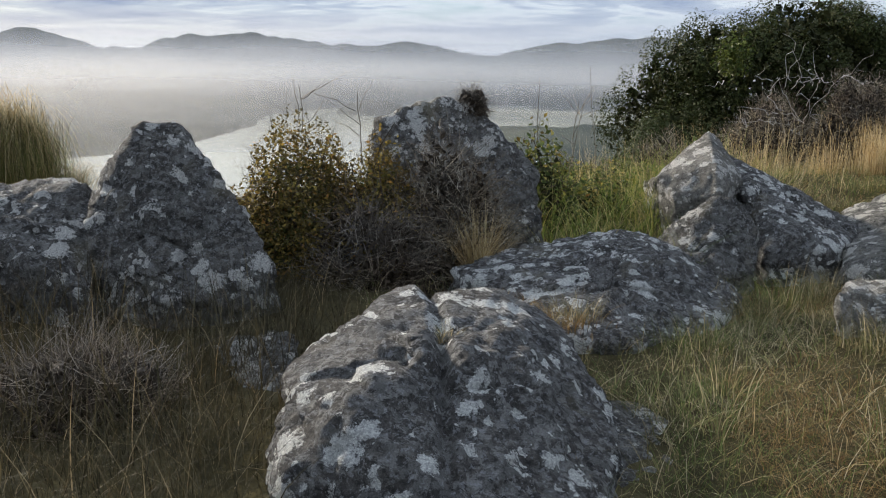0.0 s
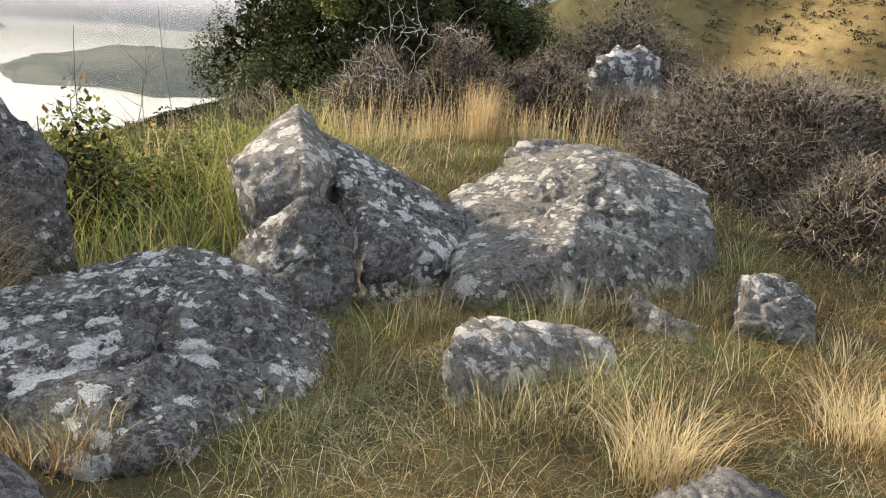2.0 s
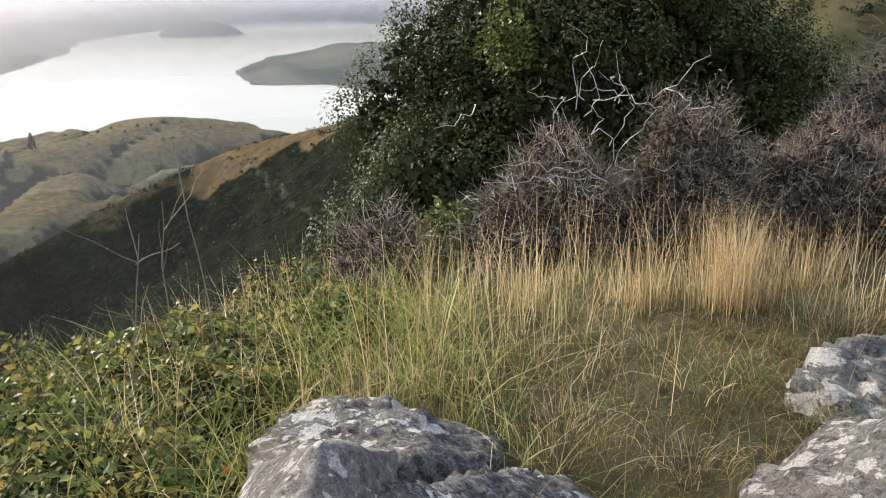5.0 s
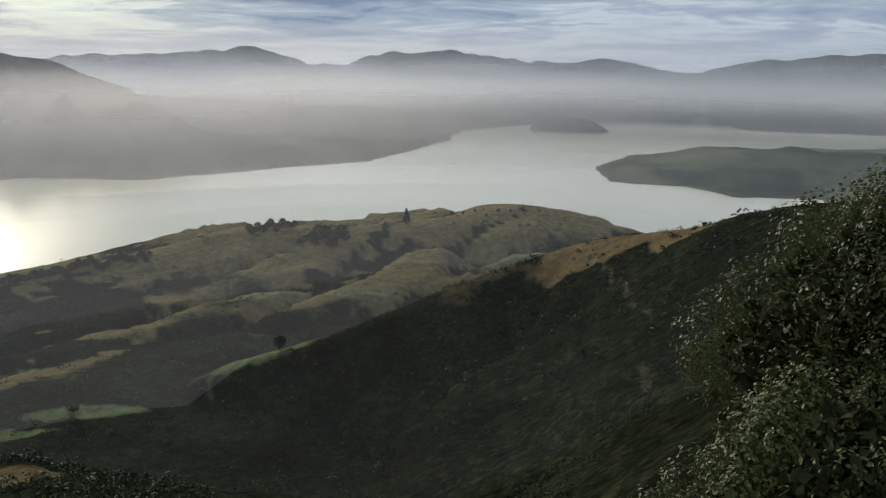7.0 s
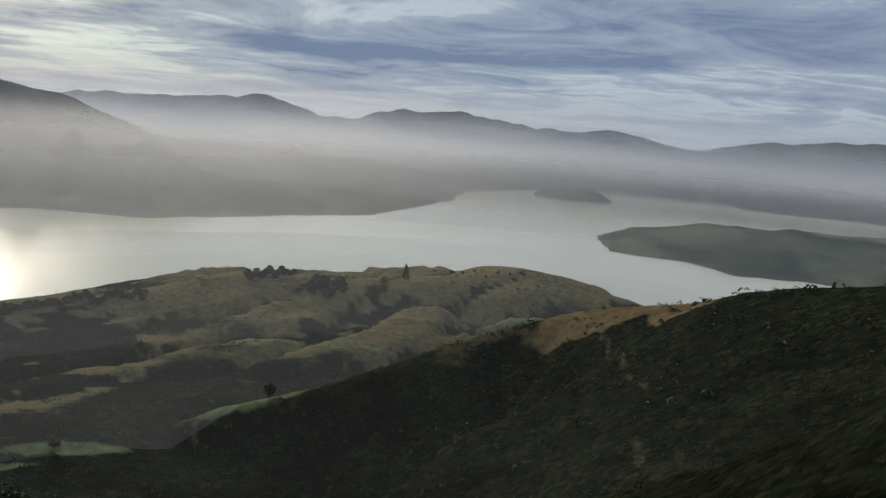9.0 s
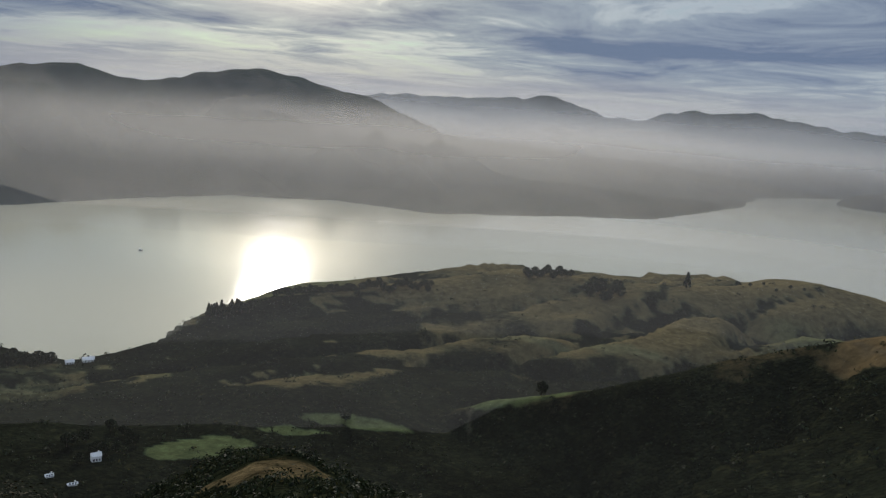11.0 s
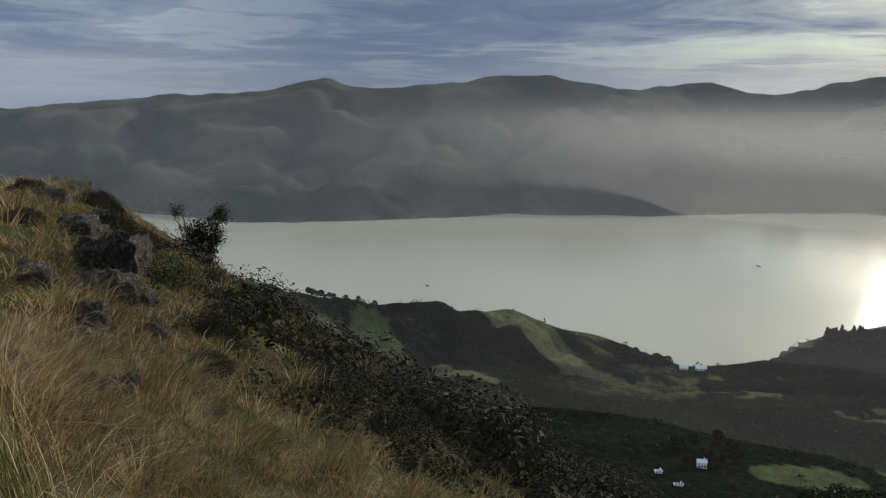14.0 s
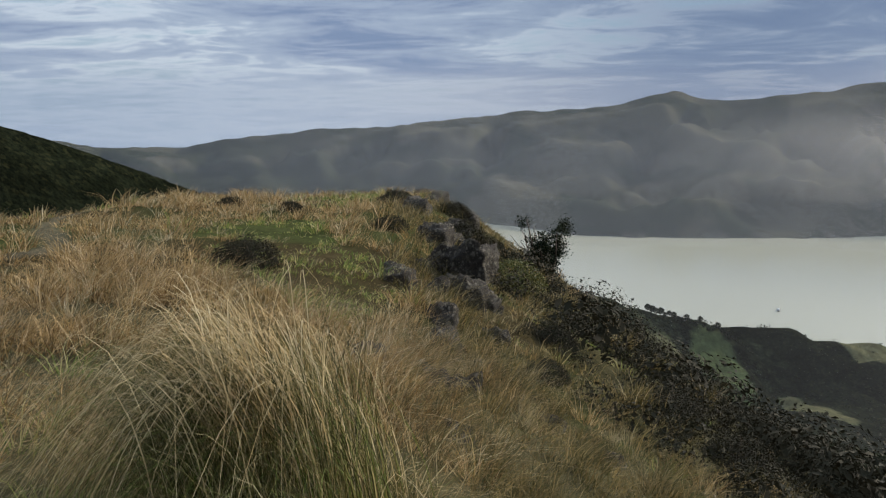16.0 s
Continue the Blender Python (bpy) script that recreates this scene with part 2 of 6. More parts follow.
M_LEAF_AUTUMN = blade_material("autumn_leaf", (0.0, (0.06, 0.05, 0.02)), (0.6, (0.15, 0.12, 0.035)), (0.88, (0.34, 0.27, 0.07)), (1.0, (0.36, 0.20, 0.06)), translucent=0.35, rough=0.5)
M_LEAF_BRIGHT = blade_material("bright_leaf", (0.0, (0.045, 0.078, 0.020)), (1.0, (0.125, 0.155, 0.045)), translucent=0.35, rough=0.45)
M_HEATH = blade_material("heath_twig", (0.0, (0.052, 0.046, 0.040)), (0.5, (0.135, 0.120, 0.102)), (1.0, (0.32, 0.29, 0.25)), translucent=0.1, rough=0.8)
# dark copy of the heath twig: the mound's inner shade as colour
M_HEATH_DEEP = blade_material("shaded_heath_heart", (0.0, (0.024, 0.020, 0.016)), (1.0, (0.075, 0.064, 0.052)), translucent=0.0, rough=0.9)
M_TWIG = blade_material("grey_twig", (0.0, (0.085, 0.072, 0.056)), (0.6, (0.20, 0.175, 0.135)), (1.0, (0.44, 0.40, 0.33)), translucent=0.0, rough=0.85)
M_BARK = blade_material("bark", (0.0, (0.05, 0.04, 0.03)), (1.0, (0.12, 0.10, 0.08)), translucent=0.0, rough=0.9)
# the canopy's shade on itself is put into these dark leaf colours
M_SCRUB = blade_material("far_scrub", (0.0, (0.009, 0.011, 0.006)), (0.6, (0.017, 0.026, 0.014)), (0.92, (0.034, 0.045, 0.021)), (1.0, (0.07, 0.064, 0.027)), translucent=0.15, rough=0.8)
# darker scrub copy, with cloud shade on the steep hillside in its colour
M_STEEPSCRUB = blade_material("shaded_steep_scrub", (0.0, (0.010, 0.011, 0.007)), (0.7, (0.022, 0.022, 0.013)), (1.0, (0.040, 0.037, 0.021)), translucent=0.1, rough=0.9)
M_DARKSCRUB = blade_material("brow_scrub", (0.0, (0.022, 0.022, 0.014)), (0.7, (0.036, 0.034, 0.021)), (1.0, (0.058, 0.051, 0.032)), translucent=0.05, rough=0.9)


def plain(name, color, rough=0.7, var=0.12, scale=3.0):
    m, n = material(name)
    co = n.add("ShaderNodeTexCoord", 3)
    f = n.noise(co, scale, 5.0)
    close(n, n.mix(f, tuple(c * (1 - var) for c in color), tuple(min(1, c * (1 + var)) for c in color)), rough, f, 0.2, 0.01)
    return m


M_WHITE = plain("white_weatherboard", (0.80, 0.79, 0.76))
M_ROOF = plain("pale_roof_iron", (0.62, 0.62, 0.60), 0.45)
M_GLASS = plain("dark_window", (0.03, 0.035, 0.04), 0.1)
M_WOOD = plain("weathered_wood", (0.22, 0.19, 0.15), 0.85)
M_HULL = plain("boat_hull", (0.10, 0.10, 0.10), 0.4)

# ground: colours of turf, earth, bush and pasture come from the land cover stored on the sheet
M_LAND, n = material("land")
co = n.add("ShaderNodeTexCoord", 3)
cov = n.add("ShaderNodeVertexColor", layer_name="cover")
opened = n.add("ShaderNodeVertexColor", 1, layer_name="cover")
nearn = n.ramp(n.noise(co, 5.0, 8.0, 0.7), (0.3, 0.55), (0.7, 1.35))
midn = n.ramp(n.noise(co, 0.11, 8.0, 0.7), (0.32, 0.55), (0.68, 1.4))
edge = n.math("ADD", opened, n.math("MULTIPLY", n.math("SUBTRACT", n.noise(co, 0.10, 10.0, 0.76), 0.5), 1.7))
f = n.ramp(edge, (0.30, 0.0), (0.74, 1.0))
crowns = n.add("ShaderNodeTexVoronoi", 0, i_Vector=n.mix(0.02, co, n.add("ShaderNodeTexNoise", 1, i_Vector=co, i_Scale=0.4)), i_Scale=0.36, i_Randomness=1.0)
tint_ = n.add("ShaderNodeSeparateColor", 0, i_0=n.add("ShaderNodeTexVoronoi", 1, i_Vector=co, i_Scale=0.36, i_Randomness=1.0))
# bush darkened below its own tone: canopy and cloud shade put in
shaded_bush = n.mix(1.0, n.ramp(tint_, (0.0, (0.006, 0.0075, 0.0045)), (0.8, (0.011, 0.013, 0.007)), (1.0, (0.017, 0.018, 0.009))), n.ramp(n.noise(co, 0.012, 5.0, 0.6), (0.35, 0.48), (0.65, 1.1)), "MULTIPLY")
col = n.mix(1.0, n.mix(1.0, n.mix(f, shaded_bush, cov), nearn, "MULTIPLY"), midn, "MULTIPLY")
lump = n.mix(f, n.math("SUBTRACT", n.math("MULTIPLY", n.noise(co, 0.6, 6.0, 0.7), 4.0), n.math("MULTIPLY", crowns, 15.0)), n.math("MULTIPLY", n.noise(co, 0.3, 8.0, 0.7), 1.5))
close(n, col, 0.95, n.math("ADD", n.noise(co, 9.0, 6.0), lump), 0.7, 0.1, spec=0.0)

M_WATER, n = material("harbour_water")
co = n.add("ShaderNodeTexCoord", 3)
wav = n.math("ADD", n.noise(n.scaled(co, (1, 0.6, 1)), 0.16, 5.0, 0.6), n.noise(co, 0.012, 4.0, 0.6))
# milky water under a near mirror, with a little of it ruffled by the breeze
ripple = n.add("ShaderNodeBump", i_Strength=0.10, i_Distance=1.0, i_Height=wav)
milk = n.add("ShaderNodeBsdfDiffuse", i_Color=(0.34, 0.325, 0.235, 1))
mirror = n.add("ShaderNodeBsdfGlossy", distribution="BECKMANN", i_Color=(1, 1, 1, 1), i_Roughness=0.15, i_Normal=ripple)
ruffled = n.add("ShaderNodeBsdfGlossy", distribution="BECKMANN", i_Color=(1, 1, 1, 1), i_Roughness=0.24, i_Normal=ripple)
lanes = n.ramp(n.noise(n.scaled(co, (0.5, 1.0, 1)), 0.0042, 4.0, 0.6), (0.38, 0.004), (0.64, 0.022))
shine = n.add("ShaderNodeMixShader", i_0=lanes, i_1=mirror, i_2=ruffled)
n.add("ShaderNodeOutputMaterial", i_0=n.add("ShaderNodeMixShader", i_0=n.add("ShaderNodeFresnel", i_IOR=1.33), i_1=milk, i_2=shine))


def mist_material(name, low, mid, high, peak, thin, color):
    """Haze put into a sheet's colour: mostly clear, thickest at the height mid, gone above high."""
    m, n = material(name)
    co = n.add("ShaderNodeTexCoord", 3)
    z = n.add("ShaderNodeSeparateXYZ", i_0=co).node.outputs[2]
    soft = n.math("MULTIPLY", n.math("SUBTRACT", n.noise(n.scaled(co, (1, 1, 5)), 0.0016, 5.0, 0.55), 0.5), 75.0)
    zz = n.math("ADD", z, soft)
    up_ = n.add("ShaderNodeMapRange", i_0=zz, i_1=mid, i_2=high, i_3=peak, i_4=0.0, interpolation_type="SMOOTHSTEP")
    dn_ = n.add("ShaderNodeMapRange", i_0=zz, i_1=low, i_2=mid, i_3=thin, i_4=peak, interpolation_type="SMOOTHSTEP")
    a = n.math("MULTIPLY", n.math("MINIMUM", up_, dn_), n.add("ShaderNodeAttribute", 2, attribute_name="thin_ends"))
    d = n.add("ShaderNodeBsdfDiffuse", i_Color=(*color, 1))
    t = n.add("ShaderNodeBsdfTranslucent", i_Color=(*color, 1))
    body = n.add("ShaderNodeMixShader", i_0=0.5, i_1=d, i_2=t)
    n.add("ShaderNodeOutputMaterial", i_0=n.add("ShaderNodeMixShader", i_0=a, i_1=n.add("ShaderNodeBsdfTransparent"), i_2=body))
    return m


# ---------------------------------------------------------------- mesh helpers
def sheet(name, verts, faces, mat, parent=None, label="", smooth=False):
    """A mesh object from arrays of points and of faces that all have the same number of corners."""
    verts, faces = np.asarray(verts, np.float32), np.asarray(faces, np.int32)
    me = bpy.data.meshes.new(name)
    k = faces.shape[1]
    me.vertices.add(len(verts))
    me.vertices.foreach_set("co", verts.ravel())
    me.loops.add(faces.size)
    me.loops.foreach_set("vertex_index", faces.ravel())
    me.polygons.add(len(faces))
    me.polygons.foreach_set("loop_start", np.arange(0, faces.size, k, dtype=np.int32))
    me.polygons.foreach_set("loop_total", np.full(len(faces), k, np.int32))
    if smooth:
        me.polygons.foreach_set("use_smooth", np.ones(len(faces), bool))
    me.update(calc_edges=True)
    me.validate()
    me.materials.append(mat)
    ob = new(name, me)
    if parent is not None:
        ob.parent = parent
        if name in ("branchwork", "twig_tangle", "foliage", "inner_foliage", "blade_tuft", "limbwork", "seed_stalk", "crown"):
            ob["kind"] = "stuff"
    if label:
        ob["label"] = label
    return ob


def part(name, bm, mat, parent, label=""):
    me = bpy.data.meshes.new(name)
    bm.to_mesh(me)
    bm.free()
    me.materials.append(mat)
    ob = new(name, me)
    ob.parent = parent
    if label:
        ob["label"] = label
    return ob


def empty(name, at, label, category, group=""):
    ob = new(name)
    ob.location = at
    ob.empty_display_size = 0.1
    return tagged(ob, label, category, group)


RNG = np.random.default_rng(7)


def value_noise(x, y, seed=0):
    xi, yi = np.floor(x).astype(np.int64), np.floor(y).astype(np.int64)
    fx, fy = x - xi, y - yi
    fx, fy = fx * fx * (3 - 2 * fx), fy * fy * (3 - 2 * fy)

    def h(a, b):
        v = (a * 374761393 + b * 668265263 + seed * 2147483647) & 0xFFFFFFFF
        v = ((v ^ (v >> 13)) * 1274126177) & 0xFFFFFFFF
        return ((v ^ (v >> 16)) & 0xFFFF) / 65535.0

    return (h(xi, yi) * (1 - fx) + h(xi + 1, yi) * fx) * (1 - fy) + (h(xi, yi + 1) * (1 - fx) + h(xi + 1, yi + 1) * fx) * fy - 0.5


def fbm(x, y, size, octaves=5, seed=0, gain=0.5):
    x, y = np.asarray(x, float) / size, np.asarray(y, float) / size
    out, amp = 0.0, 1.0
    for k in range(octaves):
        out = out + amp * value_noise(x * 2 ** k + 17.3 * k, y * 2 ** k - 9.1 * k, seed + k)
        amp *= gain
    return out


def smooth(a, b, v):
    t = np.clip((v - a) / (b - a), 0, 1)
    return t * t * (3 - 2 * t)


def polar(az, d):
    return -math.sin(radians(az)) * d, math.cos(radians(az)) * d + 5.0


def along(points, x, y):
    """Distance to a line of (x, y, z) points, and the line's height at the nearest place."""
    best, zc = np.full(np.shape(x), 1e9), np.zeros(np.shape(x))
    for (ax, ay, az), (bx, by, bz) in zip(points[:-1], points[1:]):
        ux, uy = bx - ax, by - ay
        t = np.clip(((x - ax) * ux + (y - ay) * uy) / (ux * ux + uy * uy), 0, 1)
        d = np.hypot(x - ax - t * ux, y - ay - t * uy)
        near_ = d < best
        best = np.where(near_, d, best)
        zc = np.where(near_, az + t * (bz - az), zc)
    return best, zc


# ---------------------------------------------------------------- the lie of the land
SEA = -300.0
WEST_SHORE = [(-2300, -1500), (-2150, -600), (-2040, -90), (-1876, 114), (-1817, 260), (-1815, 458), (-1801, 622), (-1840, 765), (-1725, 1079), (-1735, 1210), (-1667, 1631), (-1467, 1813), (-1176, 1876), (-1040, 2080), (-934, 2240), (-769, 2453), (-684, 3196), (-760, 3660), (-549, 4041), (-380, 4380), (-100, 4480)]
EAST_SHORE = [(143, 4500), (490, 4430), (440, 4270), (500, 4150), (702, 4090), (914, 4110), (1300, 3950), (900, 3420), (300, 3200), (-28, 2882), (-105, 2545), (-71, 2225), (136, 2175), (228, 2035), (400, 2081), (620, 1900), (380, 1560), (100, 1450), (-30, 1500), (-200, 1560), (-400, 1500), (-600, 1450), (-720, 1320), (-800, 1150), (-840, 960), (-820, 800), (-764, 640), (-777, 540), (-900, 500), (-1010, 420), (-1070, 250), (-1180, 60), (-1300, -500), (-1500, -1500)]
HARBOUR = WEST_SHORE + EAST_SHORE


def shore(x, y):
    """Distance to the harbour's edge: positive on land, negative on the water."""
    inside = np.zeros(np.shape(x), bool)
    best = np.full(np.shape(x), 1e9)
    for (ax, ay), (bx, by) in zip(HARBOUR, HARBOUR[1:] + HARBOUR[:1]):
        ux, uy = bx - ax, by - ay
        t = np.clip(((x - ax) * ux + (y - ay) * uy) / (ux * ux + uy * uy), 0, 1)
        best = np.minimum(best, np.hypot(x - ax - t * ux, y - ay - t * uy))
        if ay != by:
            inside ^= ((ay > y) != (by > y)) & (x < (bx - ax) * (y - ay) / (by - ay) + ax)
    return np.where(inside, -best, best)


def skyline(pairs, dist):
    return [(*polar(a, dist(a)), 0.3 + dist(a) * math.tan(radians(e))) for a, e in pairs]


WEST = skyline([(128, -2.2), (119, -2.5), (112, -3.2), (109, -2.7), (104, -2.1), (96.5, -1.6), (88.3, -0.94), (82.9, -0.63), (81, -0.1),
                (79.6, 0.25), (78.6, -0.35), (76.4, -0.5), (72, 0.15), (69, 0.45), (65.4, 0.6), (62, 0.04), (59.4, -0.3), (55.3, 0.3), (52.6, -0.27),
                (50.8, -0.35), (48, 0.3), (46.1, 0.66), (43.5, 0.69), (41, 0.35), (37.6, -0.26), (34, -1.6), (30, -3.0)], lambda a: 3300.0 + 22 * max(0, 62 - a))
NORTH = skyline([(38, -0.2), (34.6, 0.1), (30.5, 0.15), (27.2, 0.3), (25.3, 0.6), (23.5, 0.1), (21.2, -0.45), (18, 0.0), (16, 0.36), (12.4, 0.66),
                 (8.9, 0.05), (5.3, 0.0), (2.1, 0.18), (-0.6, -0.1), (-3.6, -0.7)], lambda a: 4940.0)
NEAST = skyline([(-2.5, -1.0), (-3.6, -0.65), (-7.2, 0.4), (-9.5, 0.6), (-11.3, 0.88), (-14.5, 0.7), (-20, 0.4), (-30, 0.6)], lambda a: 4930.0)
SPUR = [(*polar(a, d), z) for a, d, z in ((-60, 260, 4), (-45, 300, -8), (-36, 340, -18), (-22, 420, -44), (-13.7, 470, -64), (-8, 520, -82), (-5, 560, -100), (0, 600, -117),
                                           (3, 620, -129), (7, 625, -147), (12, 625, -168), (19.6, 630, -206), (27, 650, -233), (33, 660, -262))]
DOWNS = [(*polar(a, d), z) for a, d, z in ((44, 1060, -284), (42, 1090, -274), (38, 1120, -265), (34, 1140, -254), (30.7, 1150, -244), (25.6, 1180, -230), (20, 1160, -226),
                                            (15, 1150, -219), (11, 1200, -216), (7.3, 1250, -208), (5, 1250, -212), (1.6, 1230, -226), (-3, 1250, -250))]
WESTHILL = [(*polar(a, d), z) for a, d, z in ((100, 700, -110), (93, 760, -150), (87, 800, -178), (83, 830, -199), (80, 850, -217), (75, 880, -230), (71, 910, -235), (67, 930, -239),
                                               (63.5, 940, -272), (60, 900, -290))]
KNOLL = [(*polar(a, d), z) for a, d, z in ((36, 90, -60), (39, 150, -76), (41.5, 215, -96), (44, 270, -118), (48, 330, -175))]
DARKHILL = [(*polar(a, d), z) for a, d, z in ((135, 500, 20), (124, 520, -5), (119, 540, -22), (114, 560, -43), (108, 600, -75), (102, 640, -100))]
RIGHTHILL = [(*polar(a, d), z) for a, d, z in ((-33, 200, -2), (-35.5, 195, 9), (-39.5, 190, 15.5), (-46, 190, 19), (-60, 180, 18))]


def gullies(x, y):
    """Near 0 in the gullies that run down the pasture slopes, more on the spurs between them."""
    wx, wy = x + 45 * fbm(x, y, 220, 4, 21), y + 45 * fbm(x, y, 220, 4, 33)
    return np.abs(fbm(wx * 0.85 - wy * 0.53, (wx * 0.53 + wy * 0.85) * 0.27, 80, 4, 141))


def ravines(x, y):
    """Near 0 in the ravines that come down the far ranges towards the harbour, more on the spurs."""
    a_, r_ = np.arctan2(-x, y - 5), np.hypot(x, y - 5)
    return np.abs(fbm(a_ * 3000 + 120 * fbm(x, y, 300, 4, 21), r_ * 0.33 + 90 * fbm(x, y, 300, 4, 33), 330, 5, 151, 0.55))


def near_height(x, y):
    """The hill's top round the rocks: a gentle crest to the west and a brow to the north."""
    xw = np.maximum(0, -x - 4)
    crest = -1.45 - 0.088 * xw - 0.42 * np.maximum(0, -x - 57)
    crest = crest + 0.45 * np.exp(-((x + 3.6) ** 2 + (y - 7.1) ** 2) / 1.6) + 0.33 * np.exp(-((x - 4.6) ** 2 + (y - 8.0) ** 2) / 7.0) - 0.05 * np.maximum(0, x - 8)
    crest = crest + 0.14 * np.exp(-((x - 2.3) ** 2 + (y - 3.85) ** 2) / 0.45)
    brow = np.interp(x, [-60, -30, -12, -6, -3, -1, 1, 2.5, 5, 9, 20, 60], [3, 4.3, 4.5, 6.5, 8.2, 8.6, 9.2, 10.3, 11.2, 15, 22, 40])
    d = y - brow
    fall = np.interp(x, [-60, -35, -10, -3, 3, 12], [0.74, 0.67, 0.50, 0.72, 0.78, 0.55])
    drop = fall * np.where(d > 6, d, 0.9 * np.log1p(np.exp(np.minimum(d, 30) / 0.9)))
    drop = drop + 0.24 * np.maximum(0, d - 13) * smooth(-2, -8, x)
    back = np.maximum(0, np.interp(x, [-60, -26, -10, 60], [-16, -8, -16, -30]) - y)
    return crest - drop - 0.35 * back + 0.10 * fbm(x, y, 1.6, 3, 3) + 0.5 * smooth(8, 30, np.hypot(x, y - 5)) * fbm(x, y, 7.0, 4, 9)


def height(x, y):
    x, y = np.asarray(x, float), np.asarray(y, float)
    r = np.hypot(x, y - 5)
    near_ = near_height(x, y)
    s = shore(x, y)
    wx, wy = x + 60 * fbm(x, y, 220, 4, 21), y + 60 * fbm(x, y, 220, 4, 33)
    land = SEA + 2 + np.minimum(np.maximum(s, 0) * 0.10, 40) + 22 * smooth(0, 300, s) * (fbm(x, y, 260, 5, 5) + 0.3)
    folds = 2 * np.sqrt(fbm(wx, wy, 380, 5, 41) ** 2 + 0.008)
    rise = np.where(x > -300, 22, np.where(y > 1700, 110, 30))
    far_base = SEA + np.minimum(np.maximum(s, 0) * 0.10, rise) + np.where(y > 1700, 55, 12) * smooth(50, 500, s) * fbm(x, y, 500, 5, 51)
    z = np.where((r > 1600), far_base, land)
    ridge_d = np.full(np.shape(x), 1e9)
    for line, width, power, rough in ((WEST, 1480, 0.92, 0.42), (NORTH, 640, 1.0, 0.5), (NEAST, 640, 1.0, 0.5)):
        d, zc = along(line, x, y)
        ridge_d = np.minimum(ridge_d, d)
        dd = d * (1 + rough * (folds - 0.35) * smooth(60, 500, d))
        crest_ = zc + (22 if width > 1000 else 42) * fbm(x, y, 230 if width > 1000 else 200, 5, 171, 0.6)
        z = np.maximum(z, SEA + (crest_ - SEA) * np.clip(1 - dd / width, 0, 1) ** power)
    for line, slope, rough in ((SPUR, 0.52, 0.10), (DOWNS, 0.17, 0.5), (WESTHILL, 0.38, 0.5), (KNOLL, 0.50, 0.4), (DARKHILL, 0.60, 0.3), (RIGHTHILL, 0.85, 0.15)):
        d, zc = along(line, x, y)
        dd = np.maximum(d * (1 + rough * (np.abs(fbm(wx, wy, 120, 4, 61)) * 2 - 0.3) * smooth(10, 80, d)) - 6, 0)
        z = np.maximum(z, np.maximum(zc - slope * dd, -420))
    blob = 22 * np.exp(-((x - 430) / 430) ** 2 - ((y - 2560) / 320) ** 2) + 14 * fbm(x, y, 300, 4, 181) * np.exp(-((x - 330) / 400) ** 2 - ((y - 2500) / 400) ** 2)
    z = z + np.where(s > 0, blob * smooth(0, 140, s), 0)
    z = z + 1.6 * smooth(40, 200, r) * fbm(x, y, 26, 3, 71)
    comb = gullies(x, y)
    z = z - 95 * smooth(700, 850, r) * smooth(1600, 1350, r) * smooth(20, 160, s) * smooth(15, 110, along(DOWNS, x, y)[0]) * np.maximum(0.2 - comb, 0)
    z = z + 12 * smooth(1700, 2500, r) * smooth(60, 200, s) * fbm(x, y, 110, 4, 161)
    spurs = ravines(x, y)
    z = z - np.where(r > 1600, 360 * smooth(40, 170, z - SEA) * smooth(30, 260, s) * smooth(60, 480, ridge_d) * (np.maximum(0.30 - spurs, 0) - 0.1), 0)
    z = np.where((r > 1400) & (s > 0), np.maximum(z, SEA + 2 + np.minimum(s * 0.06, 25)), z)
    # beaches and points: the land meets the water at its edge
    edge = s + 26 * fbm(x, y, 140, 4, 81)
    z = np.where(r > 700, np.where(edge < 0, np.maximum(SEA - 14, SEA - 3 + edge * 0.2), np.minimum(z, SEA + 0.5 + edge * np.where(y > 3900, 0.85, 0.42))), z)
    isl = 1 - ((x + 300) / 175) ** 2 - ((y - 3850) / 150) ** 2
    z = np.where(isl > 0, SEA + 58 * np.maximum(isl, 0) ** 0.7, z)
    k = smooth(35, 120, r)
    both = np.maximum(near_, z)
    return np.where(r < 1600, near_ * (1 - k) + both * k, z)


def at(x, y):
    return float(height(np.array([x]), np.array([y]))[0])


# one sheet: rings round the hill top, finest over the harbour
angles = np.radians(np.concatenate([np.arange(-62, 128, 0.52), np.arange(128, 298, 3.4)]))
rings = np.concatenate([np.linspace(0.25, 14, 60)] + [np.geomspace(a_, b_, k_ + 1)[1:] for a_, b_, k_ in ((14, 130, 62), (130, 480, 45), (480, 1350, 100), (1350, 3700, 78), (3700, 5400, 30))])
AA, RR = np.meshgrid(angles, rings)
GX, GY = -np.sin(AA) * RR, np.cos(AA) * RR + 5.0
GZ = height(GX, GY)
na, nr = len(angles), len(rings)
idx = np.arange(na * nr).reshape(nr, na)
i00, i01 = idx[:-1], np.roll(idx, -1, 1)[:-1]
i10, i11 = idx[1:], np.roll(idx, -1, 1)[1:]
quads = np.stack([i00, i01, i11, i10], -1).reshape(-1, 4)
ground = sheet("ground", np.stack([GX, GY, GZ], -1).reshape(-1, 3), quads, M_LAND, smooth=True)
tagged(ground, "tussock and bush covered hill country falling to the harbour", "ground", kind="structure")


